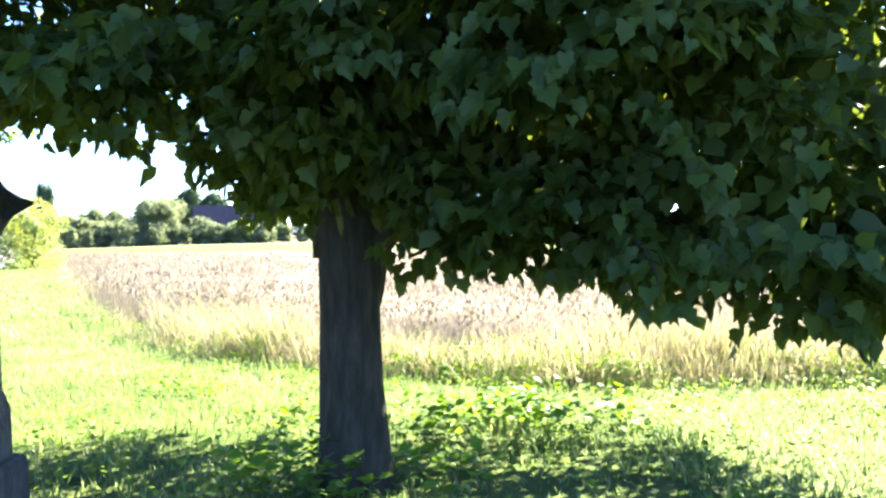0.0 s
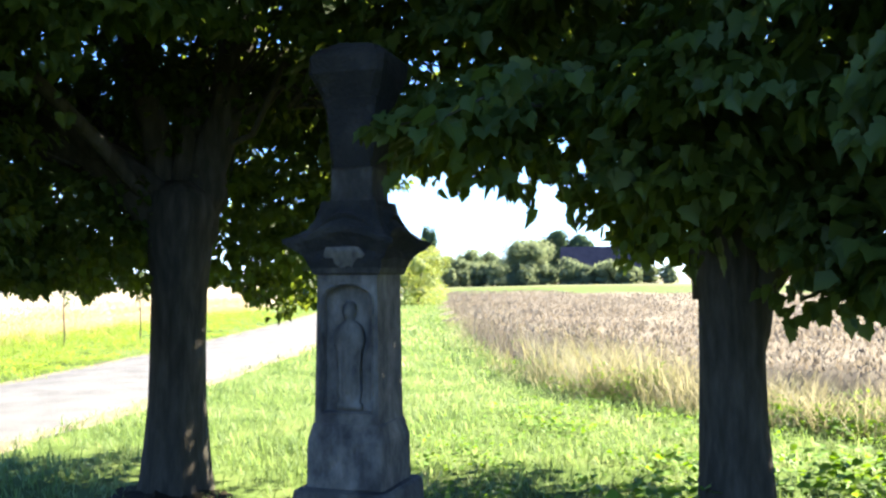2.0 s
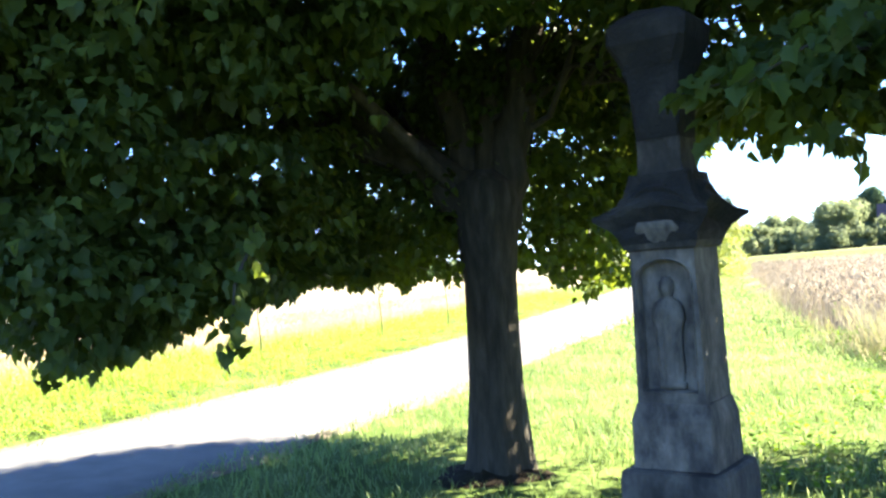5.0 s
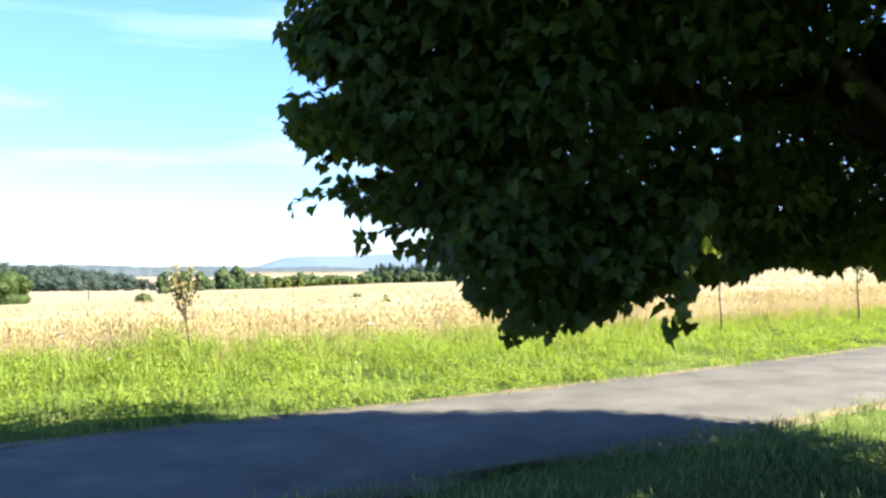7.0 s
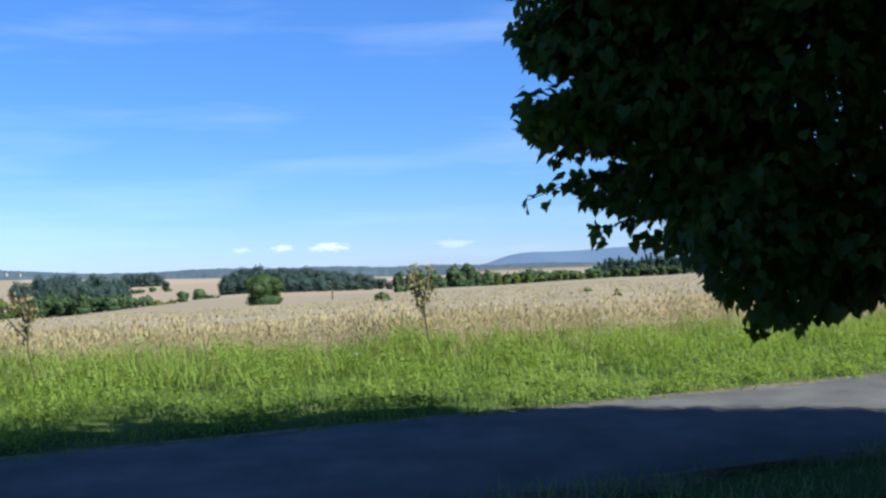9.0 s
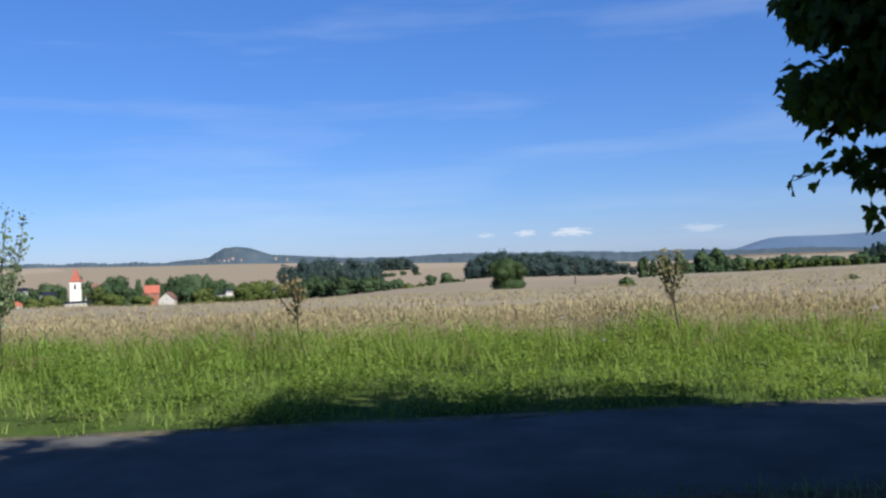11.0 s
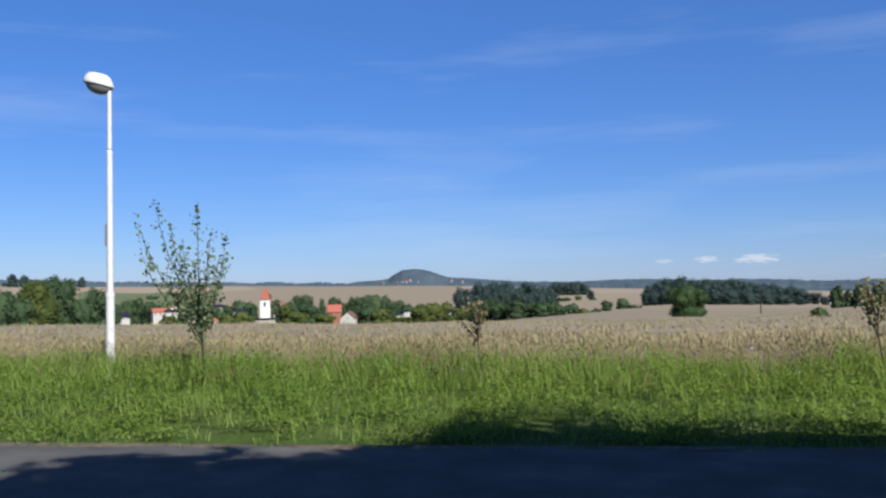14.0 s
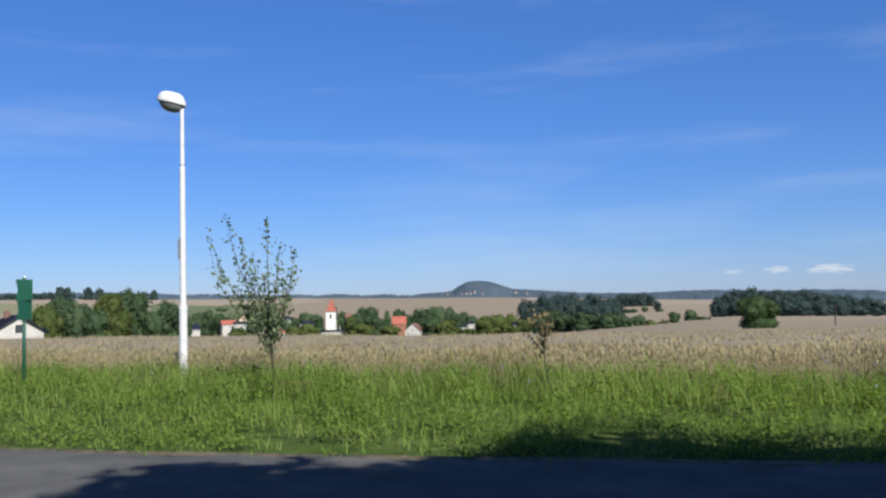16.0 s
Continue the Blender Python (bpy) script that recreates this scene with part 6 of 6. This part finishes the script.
# a green meadow on the far slope
M_FAR_MEADOW = ramp_mat("far_meadow", [(0.3, (0.054, 0.069, 0.024)), (0.7, (0.09, 0.102, 0.042))], scale=0.02, rough=0.95, bump=0)
fb, fd = np.meshgrid(np.linspace(125.2, 131.5, 24), np.linspace(800, 1120, 12), indexing="ij")
fx_, fy_ = -np.sin(np.radians(fb)) * fd, np.cos(np.radians(fb)) * (fd + 30 * np.sin(fb * 1.3))
i_ = (np.arange(23)[:, None] * 12 + np.arange(11)[None]).ravel()
tagged(np_mesh("meadow_field", np.stack([fx_, fy_, gz(fx_, fy_) + 0.9], -1).reshape(-1, 3), np.stack([i_, i_ + 1, i_ + 13, i_ + 12], 1), M_FAR_MEADOW, smooth=True), "green meadow on a far slope", "field", kind="structure")

# ---- houses ----
# white walls kept greyer than plaster, for haze over the village
M_PLASTER = ramp_mat("white_plaster", [(0.3, (0.25, 0.24, 0.215)), (0.7, (0.33, 0.32, 0.29))], scale=0.6, rough=0.9, bump=0.1)
M_PLASTER_Y = ramp_mat("yellow_plaster", [(0.3, (0.3312, 0.288, 0.1872)), (0.7, (0.4032, 0.36, 0.2448))], scale=0.6, rough=0.9, bump=0.1)
M_TILE = ramp_mat("red_tile_roof", [(0.3, (0.18, 0.051, 0.033)), (0.7, (0.252, 0.078, 0.051))], scale=1.2, rough=0.85, bump=0.3)
M_BRICK = ramp_mat("old_brick_wall", [(0.3, (0.132, 0.054, 0.036)), (0.7, (0.204, 0.096, 0.066))], scale=1.0, rough=0.9, bump=0.2)
M_TILE_DARK = ramp_mat("brown_tile_roof", [(0.3, (0.078, 0.042, 0.03)), (0.7, (0.132, 0.072, 0.054))], scale=1.2, rough=0.85, bump=0.3)
M_SLATE = ramp_mat("slate_roof", [(0.3, (0.009, 0.011, 0.019)), (0.7, (0.016, 0.019, 0.030))], scale=0.8, rough=1.0, bump=0.3, spec=0.0)
M_LIMEWASH = ramp_mat("church_limewash", [(0.3, (0.4464, 0.432, 0.3888)), (0.7, (0.5472, 0.5328, 0.4896))], scale=0.6, rough=0.9, bump=0.1)
M_PANE = plain("dark_window_glass", (0.03, 0.035, 0.04), 0.15)


def build_house(at, w, l, eave, ridge_h, yaw, wall_mat, roof_mat, label, windows=3, chimney=True):
    """Gabled house; its long side runs along x before the turn."""
    h = new("house")
    h.matrix_world = Matrix.Translation(at) @ Matrix.Rotation(radians(yaw), 4, 'Z')
    tagged(h, label, "house", "village houses")
    bm = bmesh.new()
    a, b = l / 2, w / 2
    prof = [(-b, -6.0), (b, -6.0), (b, eave), (0, ridge_h), (-b, eave)]
    e0 = [bm.verts.new((-a, y, z)) for y, z in prof]
    e1 = [bm.verts.new((a, y, z)) for y, z in prof]
    bm.faces.new(e0)
    bm.faces.new(e1[::-1])
    for i in range(5):
        bm.faces.new((e0[i], e1[i], e1[(i + 1) % 5], e0[(i + 1) % 5]))
    part("wall", bm, wall_mat, h)
    for s in (-1, 1):
        bm = bmesh.new()
        o, t = 0.45, 0.18
        sl = (ridge_h - eave) / b
        lo, hi = (s * (b + o), eave - o * sl), (0, ridge_h)
        vs = [bm.verts.new((x, y, z + k)) for k in (0.03, t + 0.03) for x in (-a - o, a + o) for y, z in (lo, hi)]
        for q in ((0, 1, 3, 2), (4, 6, 7, 5), (0, 2, 6, 4), (1, 5, 7, 3), (0, 4, 5, 1), (2, 3, 7, 6)):
            bm.faces.new([vs[i] for i in q])
        slope = part("roof_slope", bm, roof_mat, h)
    for s in (-1, 1):
        for i in range(windows):
            x = -a + l * (i + 0.5) / windows
            zw = max(0.5, eave - 1.7)
            win = part("window", box(0.95, 0.12, 1.15, (x, s * b, zw - 0.07), 0.02, 0, 1), M_LIMEWASH, h)
            part("pane", box(0.8, 0.16, 1.0, (x, s * b, zw), 0.02, 0, 1), M_PANE, win)
    for s in (-1, 1):
        for yw, zw in ((0, eave - 0.2), (w * 0.24, eave - 2.0)):
            win = part("window", box(0.12, 0.95, 1.15, (s * a, yw, zw - 0.07), 0.02, 0, 1), M_LIMEWASH, h)
            part("pane", box(0.16, 0.8, 1.0, (s * a, yw, zw), 0.02, 0, 1), M_PANE, win)
    if chimney:
        part("chimney", box(0.6, 0.6, 1.6, (l * 0.18, 0.5, ridge_h - 0.9)), M_TILE_DARK, slope)
    return h


def house_at(b, d, w, l, top, wall, roof, turn, wall_mat, roof_mat, label, **k):
    """Ridge at height top, crosswise to the view before the turn; wall and roof are heights."""
    p = polar_at(b, d)
    p.z = top - wall - roof
    return build_house(p, w, l, wall, wall + roof, b + turn, wall_mat, roof_mat, label, **k)


house_at(139.8, 120, 5.4, 8.0, 0.5, 2.2, 1.7, 98, M_PLASTER, M_SLATE, "cream gabled house with a dark tiled roof", windows=2)
house_at(129.93, 585, 6, 7.5, -11.5, 5.5, 2.6, 20, M_PLASTER, M_SLATE, "small white house with a grey roof behind bushes")
house_at(127.81, 607, 6, 9.0, -10.0, 3.0, 2.2, 15, M_PLASTER, M_TILE, "low white house with a long red roof")
house_at(126.83, 615, 5.5, 7, -7.2, 5.0, 2.8, 80, M_PLASTER_Y, M_TILE, "ochre gabled house with an orange roof")
house_at(127.07, 600, 5, 8.2, -10.9, 3.6, 1.2, 5, M_PLASTER, M_SLATE, "low white outbuilding in the village")
house_at(124.79, 597, 6, 6.6, -16.2, 4.6, 2.2, 15, M_PLASTER, M_TILE, "white house with a red roof among trees")
house_at(125.58, 597, 5, 5.0, -16.7, 3.6, 2.4, 70, M_PLASTER, M_TILE, "small house with a red gable roof")
house_at(124.35, 618, 5, 5.0, -8.6, 4, 1.6, 10, M_PLASTER, M_SLATE, "small white house above the village trees")
house_at(123.03, 600, 6.5, 7.0, -11.3, 4, 2.8, 35, M_PLASTER, M_SLATE, "white house with a grey roof")
house_at(121.57, 594, 7, 12.0, -17.7, 6, 0.8, 6, M_PLASTER, M_SLATE, "long low white building at the village edge", windows=4, chimney=False)
house_at(120.32, 600, 8.4, 9.0, -13.8, 7.5, 3.6, 65, M_PLASTER, M_SLATE, "white gabled house with a grey roof")
house_at(120.47, 618, 4.2, 4.2, -7.8, 4, 3.0, 20, M_PLASTER_Y, M_TILE_DARK, "narrow house with a steep red-brown roof")
house_at(117.29, 607, 7.0, 8.6, -10.2, 7.0, 4.2, 4, M_BRICK, M_TILE, "brick house with a bright red tiled roof", windows=2)
house_at(116.32, 597, 10, 13.5, -14.7, 5.2, 4.4, 78, M_PLASTER, M_TILE_DARK, "broad white house with a dark red roof", windows=4)
house_at(113.37, 603, 5, 7.4, -17.4, 3, 0.5, 8, M_PLASTER, M_SLATE, "low white garage among trees", windows=2, chimney=False)
house_at(112.81, 612, 5, 5.0, -15.0, 4, 0.8, 20, M_PLASTER, M_SLATE, "pale flat-roofed house among trees", chimney=False)
house_at(109.96, 607, 3.4, 4.2, -15.4, 2.6, 1.2, 15, M_PLASTER, M_SLATE, "small white house behind trees")
house_at(87.82, 620, 2.6, 3.0, -10.6, 2.2, 1.2, 80, M_PLASTER, M_TILE, "tiny white farmhouse with a red roof", windows=2)
house_at(87.5, 625, 3, 4.5, -10.4, 1.4, 1.1, 8, M_PLASTER, M_TILE_DARK, "small farm building with a brown roof", windows=2)
house_at(12.7, 190, 10, 16.6, 8.2, 4.8, 4.4, 0, M_PLASTER, M_SLATE, "long barn with a dark slate roof", windows=4)
# roof and wall colours dulled to show haze over the hillside
M_TILE_FAR = ramp_mat("hazed_tile_roof", [(0.3, (0.10, 0.062, 0.055)), (0.7, (0.13, 0.078, 0.066))], scale=1.2, rough=0.9, bump=0, spec=0.0)
M_PLASTER_FAR = ramp_mat("hazed_plaster", [(0.3, (0.15, 0.145, 0.145)), (0.7, (0.19, 0.185, 0.18))], scale=0.6, rough=0.9, bump=0, spec=0.0)
for b_, d_, t_, l_m in ((113.3, 2690, 14, 6), (113.0, 2690, 16, 8), (112.5, 2700, 22, 9), (112.75, 2740, 18, 7), (114.7, 2650, 13, 8), (114.2, 2660, 15, 6), (115.2, 2650, 10, 9), (115.6, 2650, 8, 7), (112.0, 2700, 17, 5), (109.9, 2700, 18, 8), (109.2, 2700, 15, 6)):
    house_at(b_, d_, 5, l_m * 0.8, t_, 0.9, 2.2, 20, M_PLASTER_FAR, M_TILE_FAR, "far white house with a red roof on a hillside", windows=2, chimney=False)


def build_church(at, yaw):
    c = new("church")
    c.matrix_world = Matrix.Translation(at) @ Matrix.Rotation(radians(yaw), 4, 'Z') @ Matrix.Scale(1.32, 4)
    tagged(c, "white village church with a pointed red spire", "church")
    tower = part("tower", box(5.0, 5.0, 16.0, (0, 0, -4)), M_LIMEWASH, c)
    part("cornice", box(5.5, 5.5, 0.5, (0, 0, 12.0)), M_LIMEWASH, tower)
    part("spire", loft([square(6.2, 6.2, 12.5), square(4.2, 4.2, 13.4), square(2.3, 2.3, 16.2), square(0.1, 0.1, 19.3)]), M_TILE, c)
    nave = part("nave", loft([[(-10, -3.5, -4), (-2, -3.5, -4), (-2, 3.5, -4), (-10, 3.5, -4)], [(-10, -3.5, 5.5), (-2, -3.5, 5.5), (-2, 3.5, 5.5), (-10, 3.5, 5.5)]]), M_PLASTER, c)
    part("nave_roof", loft([[(-10.4, -4, 5.5), (-2, -4, 5.5), (-2, 4, 5.5), (-10.4, 4, 5.5)], [(-10.2, -0.05, 9.0), (-2, -0.05, 9.0), (-2, 0.05, 9.0), (-10.2, 0.05, 9.0)]]), M_TILE, c)
    for s in range(4):
        m = Matrix.Rotation(s * math.pi / 2, 4, 'Z')
        w = part("belfry_window", box(1.1, 0.2, 2.4, (0, -2.5, 8.6)), M_PANE, tower)
        w.matrix_local = m
    return c


p_ = polar_at(121.5, 648)
p_.z = 2.9 - 19.3 * 1.32
build_church(p_, 20)


def build_wire_pole(at, h):
    o = new("utility_pole")
    o.location = at
    tagged(o, "dark wooden utility pole in the field", "utility pole", "utility poles")
    part("pole", tube([(0, 0, -0.5), (0, 0, h)], [0.16, 0.11], 8), M_BARK, o)
    part("crossarm", box(1.6, 0.12, 0.12, (0, 0, h - 0.5)), M_BARK, o)
    return o


build_wire_pole(polar_at(91.2, 230), 5.6)
